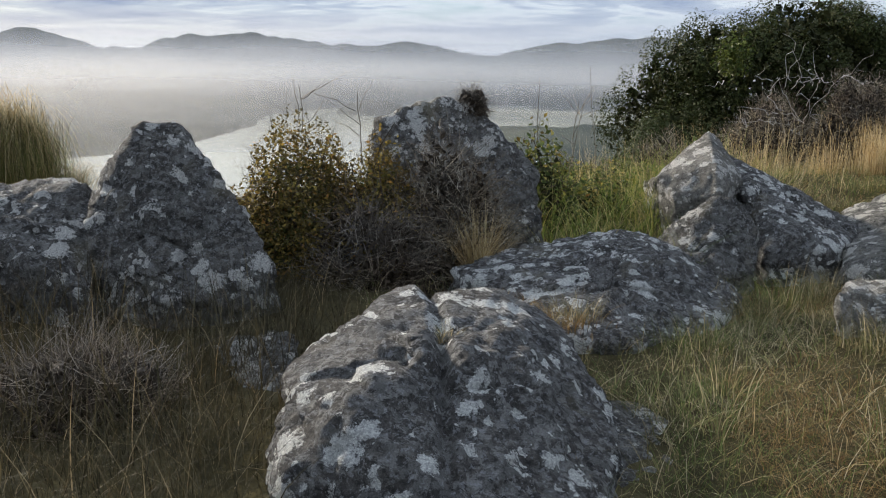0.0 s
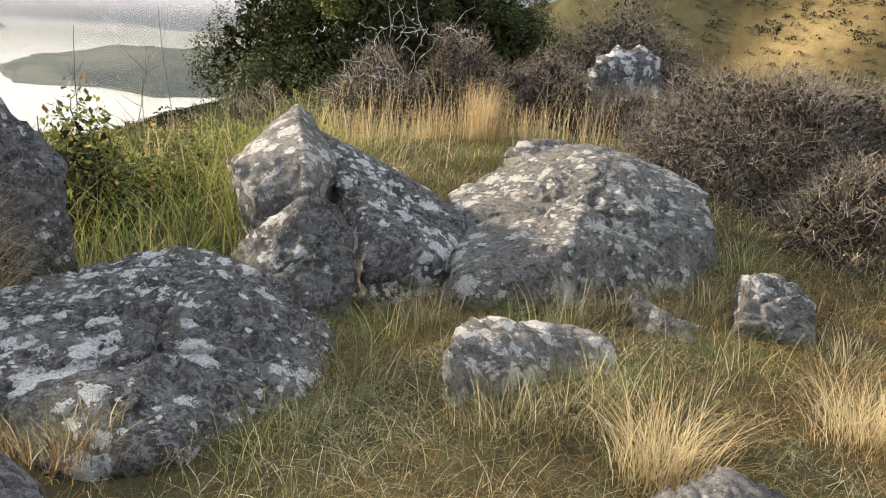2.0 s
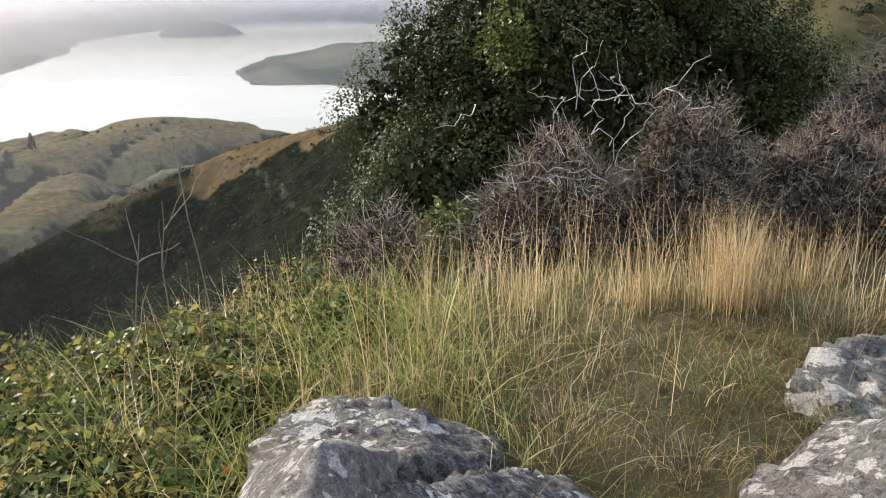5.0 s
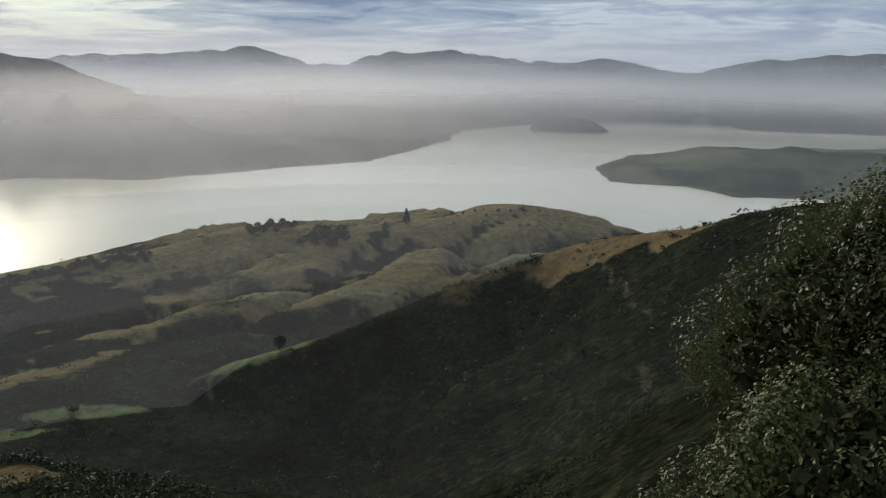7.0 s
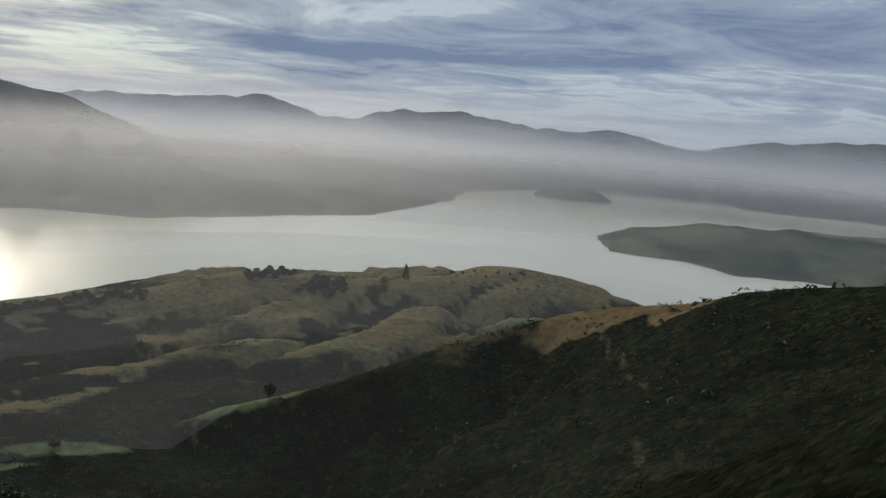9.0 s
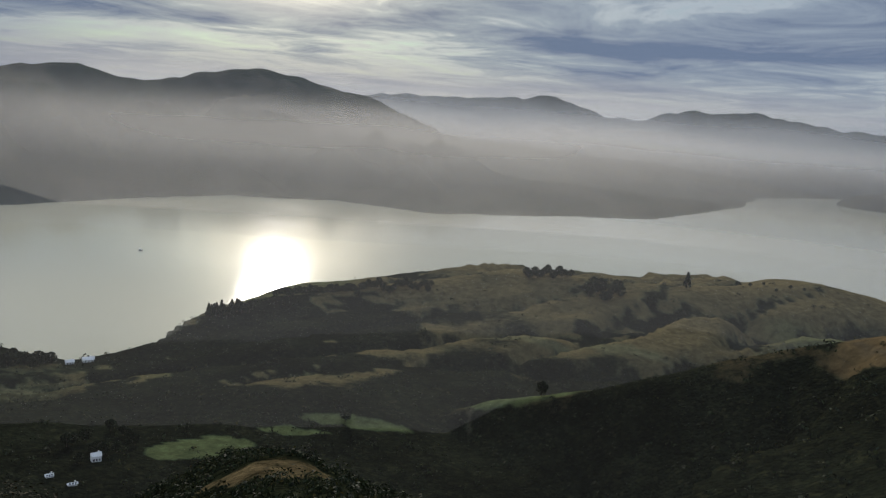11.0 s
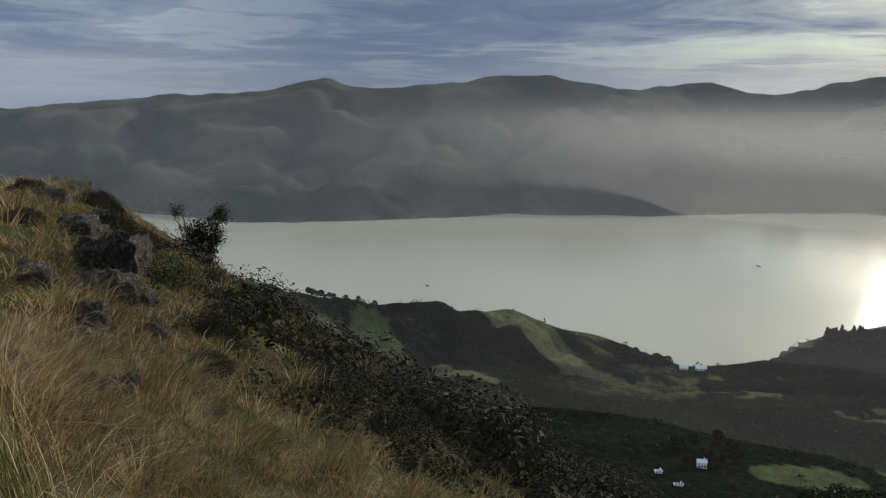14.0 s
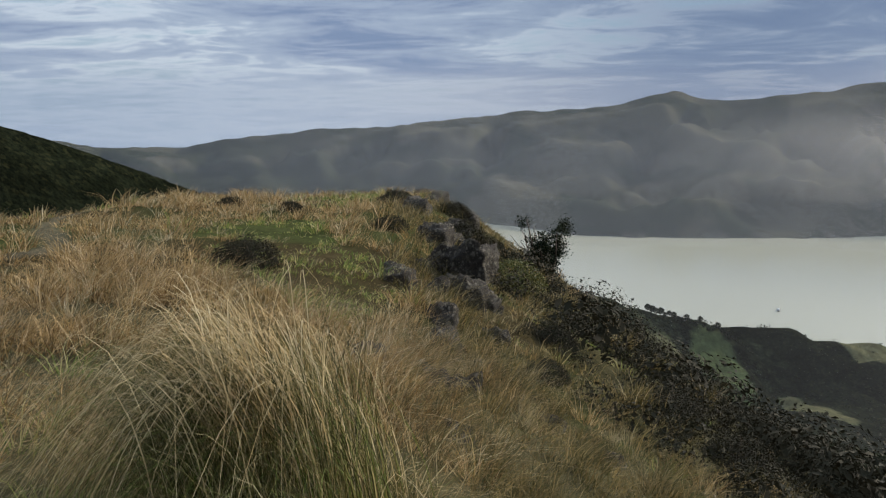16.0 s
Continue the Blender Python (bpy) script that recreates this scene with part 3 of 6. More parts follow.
def spot(x, y, az, d, rx, ry, turn=0.0):
    """1 inside an uneven patch of land, 0 outside."""
    cx, cy = polar(az, d)
    c, s_ = math.cos(radians(turn)), math.sin(radians(turn))
    u, v = ((x - cx) * c + (y - cy) * s_) / rx, (-(x - cx) * s_ + (y - cy) * c) / ry
    return smooth(1.15, 0.9, u * u + v * v + 0.7 * fbm(x, y, 60, 4, 91))


def scrub_line(x, y):
    """Metres past the edge of the dark scrub under the brow."""
    edge = np.interp(x, [-60, -30, -12, -6, -3, -1, 1], [3, 4.3, 4.5, 6.5, 8.2, 8.6, 9.2]) + np.interp(x, [-45, -25, -20, -15, -8, -3], [2.6, 2.9, 3.4, 6.4, 8.5, 9])
    return y - edge + 3 * fbm(x, y, 4.0, 3, 411)


def track_away(x, y):
    """Metres from the worn track that winds over the tussock hill."""
    return along(((-38, -11, 0), (-30, -8.4, 0), (-24, -5.4, 0), (-19.5, -2.4, 0), (-17, -1.2, 0), (-14.5, -1.5, 0), (-11, -3.4, 0)), x, y)[0] + 0.3 * fbm(x, y, 3, 3, 417)


def cover_of(x, y, z):
    """The land's colour: bush, scrub, dry and green pasture, turf, shingle, with light and shade put into slopes."""
    r = np.hypot(x, y - 5)
    big, mid = fbm(x, y, 160, 5, 101), fbm(x, y, 30, 4, 111)
    bush, brown, green, olive = np.array([0.012, 0.019, 0.011]), np.array([0.070, 0.051, 0.025]), np.array([0.050, 0.062, 0.026]), np.array([0.075, 0.072, 0.036])
    col = bush * (1 + 0.5 * mid[..., None])
    put = lambda c, f, new_: c * (1 - f[..., None]) + new_ * f[..., None]
    dd, zc = along(DOWNS, x, y)
    az_ = np.degrees(np.arctan2(-x, y - 5))
    downs = smooth(400, 260, dd + 160 * big + 60 * mid) * np.maximum(smooth(36, 27, az_ + 14 * big), 0.9 * smooth(0.02, -0.06, big + 0.5 * mid))
    col = put(col, downs * 0.95, np.array([0.078, 0.063, 0.029]))
    gully = smooth(0.13, 0.03, gullies(x, y) + 0.25 * fbm(x, y, 25, 3, 143))
    col = put(col, downs * gully * 0.92, bush)
    col = put(col, downs * (1 - gully) * smooth(0.0, 0.25, fbm(x, y, 300, 4, 121)) * 0.7, green)
    dw, _ = along(WESTHILL, x, y)
    col = put(col, smooth(200, 120, dw) * smooth(0.05, -0.08, big) * 0.5, np.array([0.046, 0.050, 0.024]))
    ds, _ = along(SPUR, x, y)
    col = put(col, smooth(14, 2, ds + 70 * mid + 50 * big) * smooth(-60, 60, y - 560) * 0.6, brown)
    for az, d, rx, ry, t_, c in ((0.0, 604, 62, 42, 0, brown), (-4.5, 560, 34, 26, 0, brown), (24, 650, 55, 17, 20, green), (20.5, 655, 40, 14, 10, green), (37, 632, 48, 10, 25, green), (41, 615, 30, 8, 25, green), (46.8, 580, 34, 20, 60, green),
                                 (41.5, 203, 14, 17, 60, np.array([0.10, 0.075, 0.038])), (44.5, 210, 10, 9, 60, np.array([0.10, 0.075, 0.038])), (66, 920, 60, 30, 30, green), (62, 850, 90, 11, 35, olive), (66, 905, 75, 26, 30, olive), (78, 720, 80, 26, 10, olive), (84, 760, 60, 20, 10, olive), (22, 930, 110, 12, 10, olive), (76, 800, 60, 22, 10, green),
                                 (70, 760, 50, 14, 20, olive)):
        col = put(col, spot(x, y, az, d, rx, ry, t_), np.asarray(c))
    for path_ in (((-64, 640, 0), (-14.7, 571, 0), (-0.6, 505, 0), (3.5, 465, 0), (9.5, 437, 0), (19.8, 420, 0)), ((9.3, 367, 0), (11.5, 352, 0), (12.9, 335, 0)), ((-308, 576, 0), (-301, 558, 0), (-283, 520, 0))):
        col = put(col, smooth(3.0, 1.0, along(path_, x, y)[0] + 2 * mid) * 0.7, np.array([0.055, 0.046, 0.030]))
    dr, _ = along(RIGHTHILL, x, y)
    col = put(col, smooth(120, 80, dr) * smooth(0.45, 0.55, x / np.maximum(r, 1)), np.array([0.032, 0.031, 0.015]) * (1 + 1.1 * mid[..., None]))
    col = put(col, smooth(120, 80, dr) * (x > 0.5 * r) * smooth(-0.08, 0.12, fbm(x, y, 14, 4, 431)) * 0.85, np.array([0.024, 0.021, 0.011]))
    col = put(col, np.exp(-((x - 117) / 13) ** 2 - ((y - 108) / 8) ** 2), np.array([0.21, 0.15, 0.065]))
    pen = (s_far := shore(x, y)) > 0
    col = put(col, ((x > -150) & (y > 1900) & (y < 3600) & pen) * (0.35 + smooth(-0.1, 0.2, big) * 0.45), np.array([0.050, 0.056, 0.032]))
    far_ = smooth(1500, 1800, r)
    col = put(col, far_ * (x < -150) * (0.45 + 0.4 * smooth(-0.1, 0.2, big)), np.array([0.054, 0.053, 0.038]))
    # lit spurs and shaded ravines of the far ranges, put into the colour
    spur_ = ravines(x, y)
    col = put(col, far_ * smooth(0.12, 0.60, spur_ + 0.4 * big) * 0.28, np.array([0.125, 0.108, 0.072]))
    col = put(col, far_ * smooth(0.14, 0.0, spur_) * 0.35, np.array([0.018, 0.021, 0.014]))
    col = put(col, smooth(3900, 4300, r), np.array([0.030, 0.036, 0.028]))
    # tussock on the near hill, its brow dark with scrub
    near_ = smooth(120, 85, r) * smooth(-0.3, 0.5, near_height(x, y) - z + 0.6)
    # dry ground, darkened for the shade in the gaps between tussocks
    dry = np.array([0.042, 0.033, 0.016])
    turf = np.array([0.045, 0.050, 0.018])
    mix_ = smooth(-0.15, 0.2, fbm(x, y, 5.0, 4, 131))[..., None]
    col = put(col, near_, dry * mix_ + turf * (1 - mix_))
    under = smooth(-0.5, 1.5, scrub_line(x, y)) * (x < 2)
    col = put(col, smooth(0.6, 0.2, track_away(x, y)) * near_ * 0.85, np.array([0.10, 0.085, 0.055]))
    col = put(col, under * near_, np.array([0.040, 0.036, 0.018]))
    core = smooth(16, 9, r) * (1 - under)
    col = put(col, core, np.array([0.046, 0.039, 0.020]) * (1 + mid[..., None]))
    beach = smooth(6, 1, np.abs(z - SEA - 0.8) * 2) * (r > 700)
    col = put(col, beach * 0.6, np.array([0.10, 0.09, 0.07]))
    return np.clip(col, 0.004, 1)


def open_land(c, x, y):
    """How far the land is open (1) rather than under bush (0)."""
    r = np.hypot(x, y - 5)
    return np.maximum(1.0 * ((x > 60) & (r < 260)), np.maximum(smooth(0.03, 0.165, c.sum(-1)), np.maximum(smooth(150, 110, r), 0.86 * smooth(1400, 1500, r))) * (1 - 0.5 * smooth(120, 150, r) * smooth(400, 330, r) * (x < 0)))


cols = cover_of(GX, GY, GZ)
opened = open_land(cols, GX, GY).reshape(-1, 1)
cols = cols * np.maximum(1, np.where((np.hypot(GX, GY - 5) > 130) & (np.hypot(GX, GY - 5) < 1450), 0.11, 0.0) / cols.sum(-1))[..., None]
attr = ground.data.color_attributes.new("cover", "FLOAT_COLOR", "POINT")
attr.data.foreach_set("color", np.concatenate([cols.reshape(-1, 3), opened], 1).astype(np.float32).ravel())

ring = 96
wv = [(0, 5, SEA)] + [(6200 * math.cos(2 * math.pi * k / ring), 5 + 6200 * math.sin(2 * math.pi * k / ring), SEA) for k in range(ring)]
water = sheet("water", wv, [(0, 1 + k, 1 + (k + 1) % ring) for k in range(ring)], M_WATER)
tagged(water, "calm pale harbour water with a bright sun glare", "water", kind="structure")


def mist_bank(radius, a0, a1, low, mid, high, peak, thin, color=(0.50, 0.51, 0.53), fade=14.0):
    """A curved sheet standing in for mist and haze round the harbour, thinning out at its ends."""
    az = np.linspace(a0, a1, 90)
    zz = np.linspace(SEA - 8, high + 90, 14)
    A, Z = np.meshgrid(az, zz)
    rad = radius * (1 + 0.03 * np.sin(np.radians(A) * 7))
    v = np.stack([-np.sin(np.radians(A)) * rad, 5 + np.cos(np.radians(A)) * rad, Z], -1).reshape(-1, 3)
    i = np.arange(v.shape[0]).reshape(14, 90)
    q = np.stack([i[:-1, :-1], i[:-1, 1:], i[1:, 1:], i[1:, :-1]], -1).reshape(-1, 4)
    ob = sheet("mist_bank", v, q, mist_material("mist", low, mid, high, peak, thin, color))
    ends = smooth(0, fade, np.minimum(A - a0, a1 - A))
    ob.data.attributes.new("thin_ends", "FLOAT", "POINT").data.foreach_set("value", ends.astype(np.float32).ravel())
    return tagged(ob, "pale see-through sheet standing in for morning mist and haze", "mist", kind="structure")


# the first three sheets are added haze over the near valley
mist_bank(300, -30, 80, -220, -120, 60, 0.014, 0.014, fade=34.0)
mist_bank(640, -30, 120, -220, -120, 60, 0.036, 0.036, fade=36.0)
mist_bank(980, -30, 130, -220, -120, 60, 0.030, 0.030, fade=36.0)
mist_bank(1760, -50, 150, -220, -120, 300, 0.11, 0.07, (0.43, 0.48, 0.60))
mist_bank(2050, -10, 86, -220, -100, 5, 0.43, 0.20, (0.55, 0.52, 0.47), fade=40.0)
mist_bank(3050, -50, 56, -220, -100, -35, 0.30, 0.05, (0.52, 0.51, 0.50), fade=24.0)
mist_bank(4100, -50, 60, -240, -110, 110, 0.55, 0.10, (0.50, 0.53, 0.58))


# ---------------------------------------------------------------- rocks
def boulder(label, corners, seed, mat, rough=0.05, base=-1.75, fine=5, sharp=34.0, name="boulder", foot_=1.08, crack=None, chip=1.0, dents=()):
    """A boulder with the given corners; its foot is sunk in the turf."""
    c = np.array(corners, float)
    foot = c.copy()
    mid = c.mean(0)
    foot[:, :2] = mid[:2] + (c[:, :2] - mid[:2]) * foot_
    foot[:, 2] = base
    allp = np.concatenate([c, foot])
    hull = bmesh.new()
    vs = [hull.verts.new(p) for p in allp]
    bmesh.ops.convex_hull(hull, input=vs)
    hull.normal_update()
    centre = Vector(allp.mean(0))
    centre.z = (c[:, 2].max() + base) / 2
    planes = [(f.normal.copy(), f.normal.dot(f.verts[0].co - centre)) for f in hull.faces]
    hull.free()
    N = np.array([p[0] for p in planes])
    D = np.array([max(p[1], 0.02) for p in planes])
    ok = D > 0.021
    N, D = N[ok], D[ok]
    bm = bmesh.new()
    bmesh.ops.create_icosphere(bm, subdivisions=fine, radius=1.0)
    U = np.array([v.co for v in bm.verts])
    q = (U @ N.T) / D
    top_ = q.max(1)
    r = 1 / (top_ * ((np.maximum(q, 1e-3) / top_[:, None]) ** sharp).sum(1) ** (1 / sharp))
    size = float(np.median(r))
    off = Vector((seed * 7.13, seed * 3.71, seed * 1.9))
    for v, u, rr in zip(bm.verts, U, r):
        p = Vector(u * rr)
        w_ = p + off
        n1 = noise.fractal(w_ * (1.1 / size), 0.8, 2.1, 4)
        n2 = noise.ridged_multi_fractal(Vector((w_.x, w_.y, w_.z * 1.8)) * 2.6, 0.8, 2.2, 5, 1.0, 2.0) - 1.1
        n3 = noise.fractal(w_ * 15.0, 0.6, 2.1, 3)
        near_two = noise.voronoi(Vector((w_.x, w_.y, w_.z * 1.5)) * 2.7 + noise.noise_vector(w_ * 3.0) * 0.25)[0]
        n3 -= 1.6 * math.exp(-((near_two[1] - near_two[0]) / 0.07) ** 2) + 1.1 * max(0.0, noise.noise(w_ * 19.0) - 0.22)
        q_ = centre + p
        if crack:
            side = (q_.x - crack[0]) + crack[1] * (q_.y - crack[2]) + 0.05 * noise.noise(Vector((q_.y * 2.3, q_.z * 2.3, 4.0)))
            n3 -= crack[3] * math.exp(-(side / crack[4]) ** 2)
        sunk = sum(deep * math.exp(-((q_.x - dx_) ** 2 + (q_.y - dy_) ** 2) / wide_ ** 2) for dx_, dy_, wide_, deep in dents)
        v.co = q_ + Vector(u) * (rough * size * 1.6 * n1 - 0.045 * chip * n2 * min(1, size * 1.6) + 0.022 * chip * n3 - sunk)
    for f in bm.faces:
        f.smooth = True
    me = bpy.data.meshes.new(name)
    bm.to_mesh(me)
    bm.free()
    me.materials.append(mat)
    ob = new(name, me)
    return tagged(ob, label, "rock")


boulder("upright grey boulder with white lichen patches", [(-1.95, 4.75, -0.74), (-1.9, 4.4, -1.08), (-1.70, 4.75, -0.43), (-1.52, 4.85, -0.43), (-1.40, 4.85, -0.54), (-1.13, 4.65, -0.81),
         (-0.87, 4.45, -1.21), (-1.0, 4.3, -1.31), (-1.4, 4.15, -1.30), (-1.65, 4.25, -1.30), (-1.5, 5.3, -0.8)], 1, M_ROCK, 0.02, fine=6, sharp=70.0, chip=0.7)
boulder("low grey boulder leaning on the upright one", [(-2.6, 4.6, -0.86), (-2.08, 5.0, -0.80), (-2.9, 5.2, -0.84), (-2.2, 4.2, -1.02), (-1.72, 4.1, -1.27), (-3.1, 4.6, -1.1), (-2.3, 5.5, -1.0)], 2, M_ROCK)
boulder("grey boulder half overgrown by a dead shrub", [(-0.5, 5.85, -0.50), (-0.5, 5.6, -0.82), (-0.11, 5.9, -0.37), (0.22, 6.0, -0.36), (0.42, 5.9, -0.55), (0.66, 5.9, -0.74), (0.7, 5.6, -1.16), (0.11, 5.4, -1.21),
         (-0.45, 5.5, -1.25), (0.1, 6.5, -0.8)], 3, M_ROCK, 0.04)
boulder("large dark boulder cracked down the middle, white lichen", [(-0.60, 2.9, -1.15), (-0.52, 2.35, -1.32), (-0.48, 3.15, -1.07), (-0.16, 3.55, -1.0), (0.02, 2.15, -1.27), (-0.29, 2.5, -1.06),
         (-0.04, 2.75, -1.03), (0.28, 3.7, -1.03), (0.54, 3.5, -1.15), (0.72, 3.05, -1.35), (0.55, 2.25, -1.44), (0.30, 2.85, -1.07)], 4, M_ROCK_SPOT, 0.03, fine=6, chip=0.65, crack=(0.0, 0.05, 2.8, 5.0, 0.028))
boulder("low dark rock shelving from the cracked boulder", [(0.55, 3.2, -1.33), (0.75, 3.3, -1.38), (1.05, 2.85, -1.44), (1.12, 2.6, -1.5), (0.6, 2.4, -1.42), (0.85, 2.2, -1.5)], 5, M_ROCK, 0.05)
boulder("broad flat dark boulder with white lichen spots", [(0.05, 4.9, -1.27), (0.46, 5.2, -1.2), (1.18, 5.3, -1.10), (1.43, 5.2, -1.15), (1.72, 4.7, -1.31), (1.45, 4.2, -1.41), (0.97, 3.85, -1.38),
         (0.62, 3.9, -1.30), (0.87, 4.5, -1.18), (1.2, 4.7, -1.12), (0.3, 4.4, -1.27)], 6, M_ROCK_SPOT, 0.03, fine=6)
boulder("pale peaked boulder with a sharp ridge", [(1.95, 6.26, -0.57), (1.84, 5.66, -0.75), (1.49, 5.86, -0.87), (1.57, 5.67, -0.99), (1.82, 5.50, -0.92), (2.07, 6.30, -0.67), (2.06, 5.75, -0.86), (1.75, 6.75, -0.95), (2.2, 6.6, -0.85)], 7,
        M_ROCK_CREAM, 0.008, foot_=0.52, sharp=150.0, chip=0.28, fine=6)
boulder("grey rock tail running from the peaked boulder", [(2.02, 6.25, -0.70), (2.08, 5.75, -0.88), (2.35, 6.5, -0.84), (2.79, 6.85, -1.13), (3.08, 6.5, -1.27), (2.55, 6.1, -1.08), (2.10, 5.24, -1.08), (2.03, 5.12, -1.2), (2.5, 5.15, -1.2), (2.9, 5.7, -1.18), (2.3, 5.5, -1.0)], 8, M_ROCK_SPOT, 0.025, chip=0.8, fine=6)
boulder("leaning grey rock plate with white lichen spots", [(1.84, 5.30, -0.86), (1.74, 5.31, -0.88), (1.94, 5.28, -0.96), (1.50, 5.36, -1.06), (1.36, 5.34, -1.22), (1.38, 5.08, -1.32), (1.62, 4.90, -1.34), (1.93, 5.0, -1.3), (1.97, 5.2, -1.06)], 9, M_ROCK, 0.012, foot_=0.97, sharp=90.0, chip=0.5)
boulder("big rounded pale boulder with lichen and a hollow", [(3.0, 6.35, -1.20), (2.85, 5.70, -1.24), (3.5, 6.45, -1.0), (4.06, 6.3, -0.79), (4.5, 6.05, -0.90), (4.68, 5.7, -1.0), (4.33, 5.15, -1.2), (3.85, 4.8, -1.35),
         (3.05, 4.9, -1.07), (3.3, 5.2, -1.02), (2.63, 4.75, -1.26), (2.45, 5.0, -1.25), (3.7, 5.6, -0.90), (3.9, 6.9, -1.1)], 10, M_ROCK_PALE, 0.02, fine=6, sharp=70.0,
        dents=((3.52, 6.05, 0.13, 0.10), (3.0, 5.55, 0.3, 0.05), (3.45, 5.55, 0.10, 0.05)))
boulder("small blocky rock in the grass", [(1.90, 3.95, -1.10), (2.11, 4.16, -1.10), (2.72, 4.22, -1.22), (2.76, 4.02, -1.22), (2.70, 3.90, -1.30), (1.86, 3.80, -1.22), (2.3, 3.86, -1.24)], 11, M_ROCK_CREAM, 0.03, fine=5, sharp=80.0, foot_=0.92)
boulder("small pointed grey rock", [(3.26, 4.6, -1.22), (3.33, 4.5, -1.25), (3.52, 4.3, -1.36), (3.4, 4.1, -1.43), (3.16, 4.4, -1.36), (3.5, 4.6, -1.4)], 12, M_ROCK_PALE, 0.03, fine=5, sharp=80.0)
boulder("small round grey rock in the grass", [(3.6, 4.2, -1.24), (3.81, 4.4, -1.16), (4.11, 4.42, -1.15), (4.28, 4.3, -1.24), (3.95, 4.0, -1.36), (4.1, 4.7, -1.25)], 13, M_ROCK_PALE, 0.05, fine=5)
boulder("low pale rock behind the big boulder", [(3.85, 7.1, -1.0), (4.10, 7.3, -0.97), (4.45, 7.3, -1.0), (4.85, 7.15, -1.02), (5.0, 6.9, -1.1), (4.02, 6.8, -1.08), (4.5, 6.75, -1.08)], 14, M_ROCK_PALE, 0.04)
boulder("broad grey rock at the grass edge", [(1.60, 2.6, -1.17), (1.85, 2.85, -1.18), (2.41, 3.05, -1.17), (2.6, 2.9, -1.21), (2.7, 2.75, -1.2), (1.47, 2.45, -1.22), (2.3, 2.2, -1.15), (1.7, 2.1, -1.2)], 15, M_ROCK_PALE, 0.05, fine=6, chip=1.5)
boulder("low dark rock sunk in shadow", [(-0.95, 3.5, -1.46), (-0.67, 3.9, -1.32), (-0.62, 3.3, -1.43), (-1.16, 4.0, -1.46), (-0.84, 4.1, -1.40)], 16, M_ROCK, 0.05, fine=4)
boulder("low dark rock shelf behind the peaked boulder", [(1.85, 7.5, -1.13), (2.02, 7.68, -1.19), (2.35, 7.27, -1.09), (2.72, 7.28, -1.27), (1.72, 6.8, -1.0), (2.25, 6.6, -0.90), (2.62, 6.85, -1.10), (1.7, 7.2, -1.1)], 18, M_ROCK, 0.03, chip=0.9)
boulder("small pale rock sunk in the turf", [(3.15, 7.55, -1.20), (3.4, 7.65, -1.19), (3.42, 7.45, -1.23), (3.2, 7.4, -1.23)], 19, M_ROCK_PALE, 0.05, fine=4)
boulder("pale rock standing in the heath", [(6.2, 9.6, -0.5), (6.6, 9.7, -0.32), (7.05, 9.65, -0.26), (7.2, 9.4, -0.5), (6.45, 9.4, -0.55)], 17, M_ROCK_SPOT, 0.06, fine=4)


# ---------------------------------------------------------------- grass, leaves and twigs
def blades(xyz, tall, lean, width, heading=None, spread=1.0, segs=3, droop=0.35):
    """Bent tapering blades: points and triangles."""
    xyz = np.asarray(xyz, float)
    n = len(xyz)
    tall, lean, width = (np.broadcast_to(np.asarray(v, float), n) for v in (tall, lean, width))
    hd = RNG.uniform(0, 2 * np.pi, n) if heading is None else heading + RNG.normal(0, spread, n)
    dx, dy = np.cos(hd), np.sin(hd)
    face = hd + np.pi / 2 + RNG.normal(0, 0.7, n)
    sx, sy = np.cos(face), np.sin(face)
    fall_ = RNG.uniform(0.65, 1.0, n) * droop if droop >= 0.6 else 0
    rows_ = []
    for k in range(segs + 1):
        t = k / segs
        out = lean * tall * t ** 1.8
        up_ = tall * (t - droop * np.minimum(lean, 1.6) * t * t) if droop < 0.6 else tall * (t - fall_ * t ** 2.5)
        c = xyz + np.stack([dx * out, dy * out, up_], -1)
        wd = width * 0.5 * (1 - t) ** 0.7
        if k < segs:
            s = np.stack([sx * wd, sy * wd, np.zeros(n)], -1)
            rows_ += [c - s, c + s]
        else:
            rows_ += [c]
    v = np.stack(rows_, 1)
    m = 2 * segs + 1
    tri = []
    for k in range(segs - 1):
        a = 2 * k
        tri += [(a, a + 1, a + 3), (a, a + 3, a + 2)]
    tri += [(2 * segs - 2, 2 * segs - 1, 2 * segs)]
    f = (np.arange(n) * m)[:, None, None] + np.array(tri)[None]
    return v.reshape(-1, 3), f.reshape(-1, 3)


def leaves(xyz, size, normal=None):
    """Small folded leaves: two triangles each."""
    n = len(xyz)
    a = RNG.normal(size=(n, 3))
    if normal is not None:
        a = a * 0.75 + normal
    a /= np.linalg.norm(a, axis=1, keepdims=True)
    b = np.cross(a, RNG.normal(size=(n, 3)))
    b /= np.linalg.norm(b, axis=1, keepdims=True)
    c = np.cross(a, b)
    s = np.broadcast_to(np.asarray(size, float), n)[:, None]
    v = np.stack([xyz - b * s * 0.5, xyz + c * s * 0.28 + a * s * 0.08, xyz + b * s * 0.5, xyz - c * s * 0.28 + a * s * 0.08], 1)
    f = (np.arange(n) * 4)[:, None, None] + np.array([(0, 1, 2), (0, 2, 3)])[None]
    return v.reshape(-1, 3), f.reshape(-1, 3)


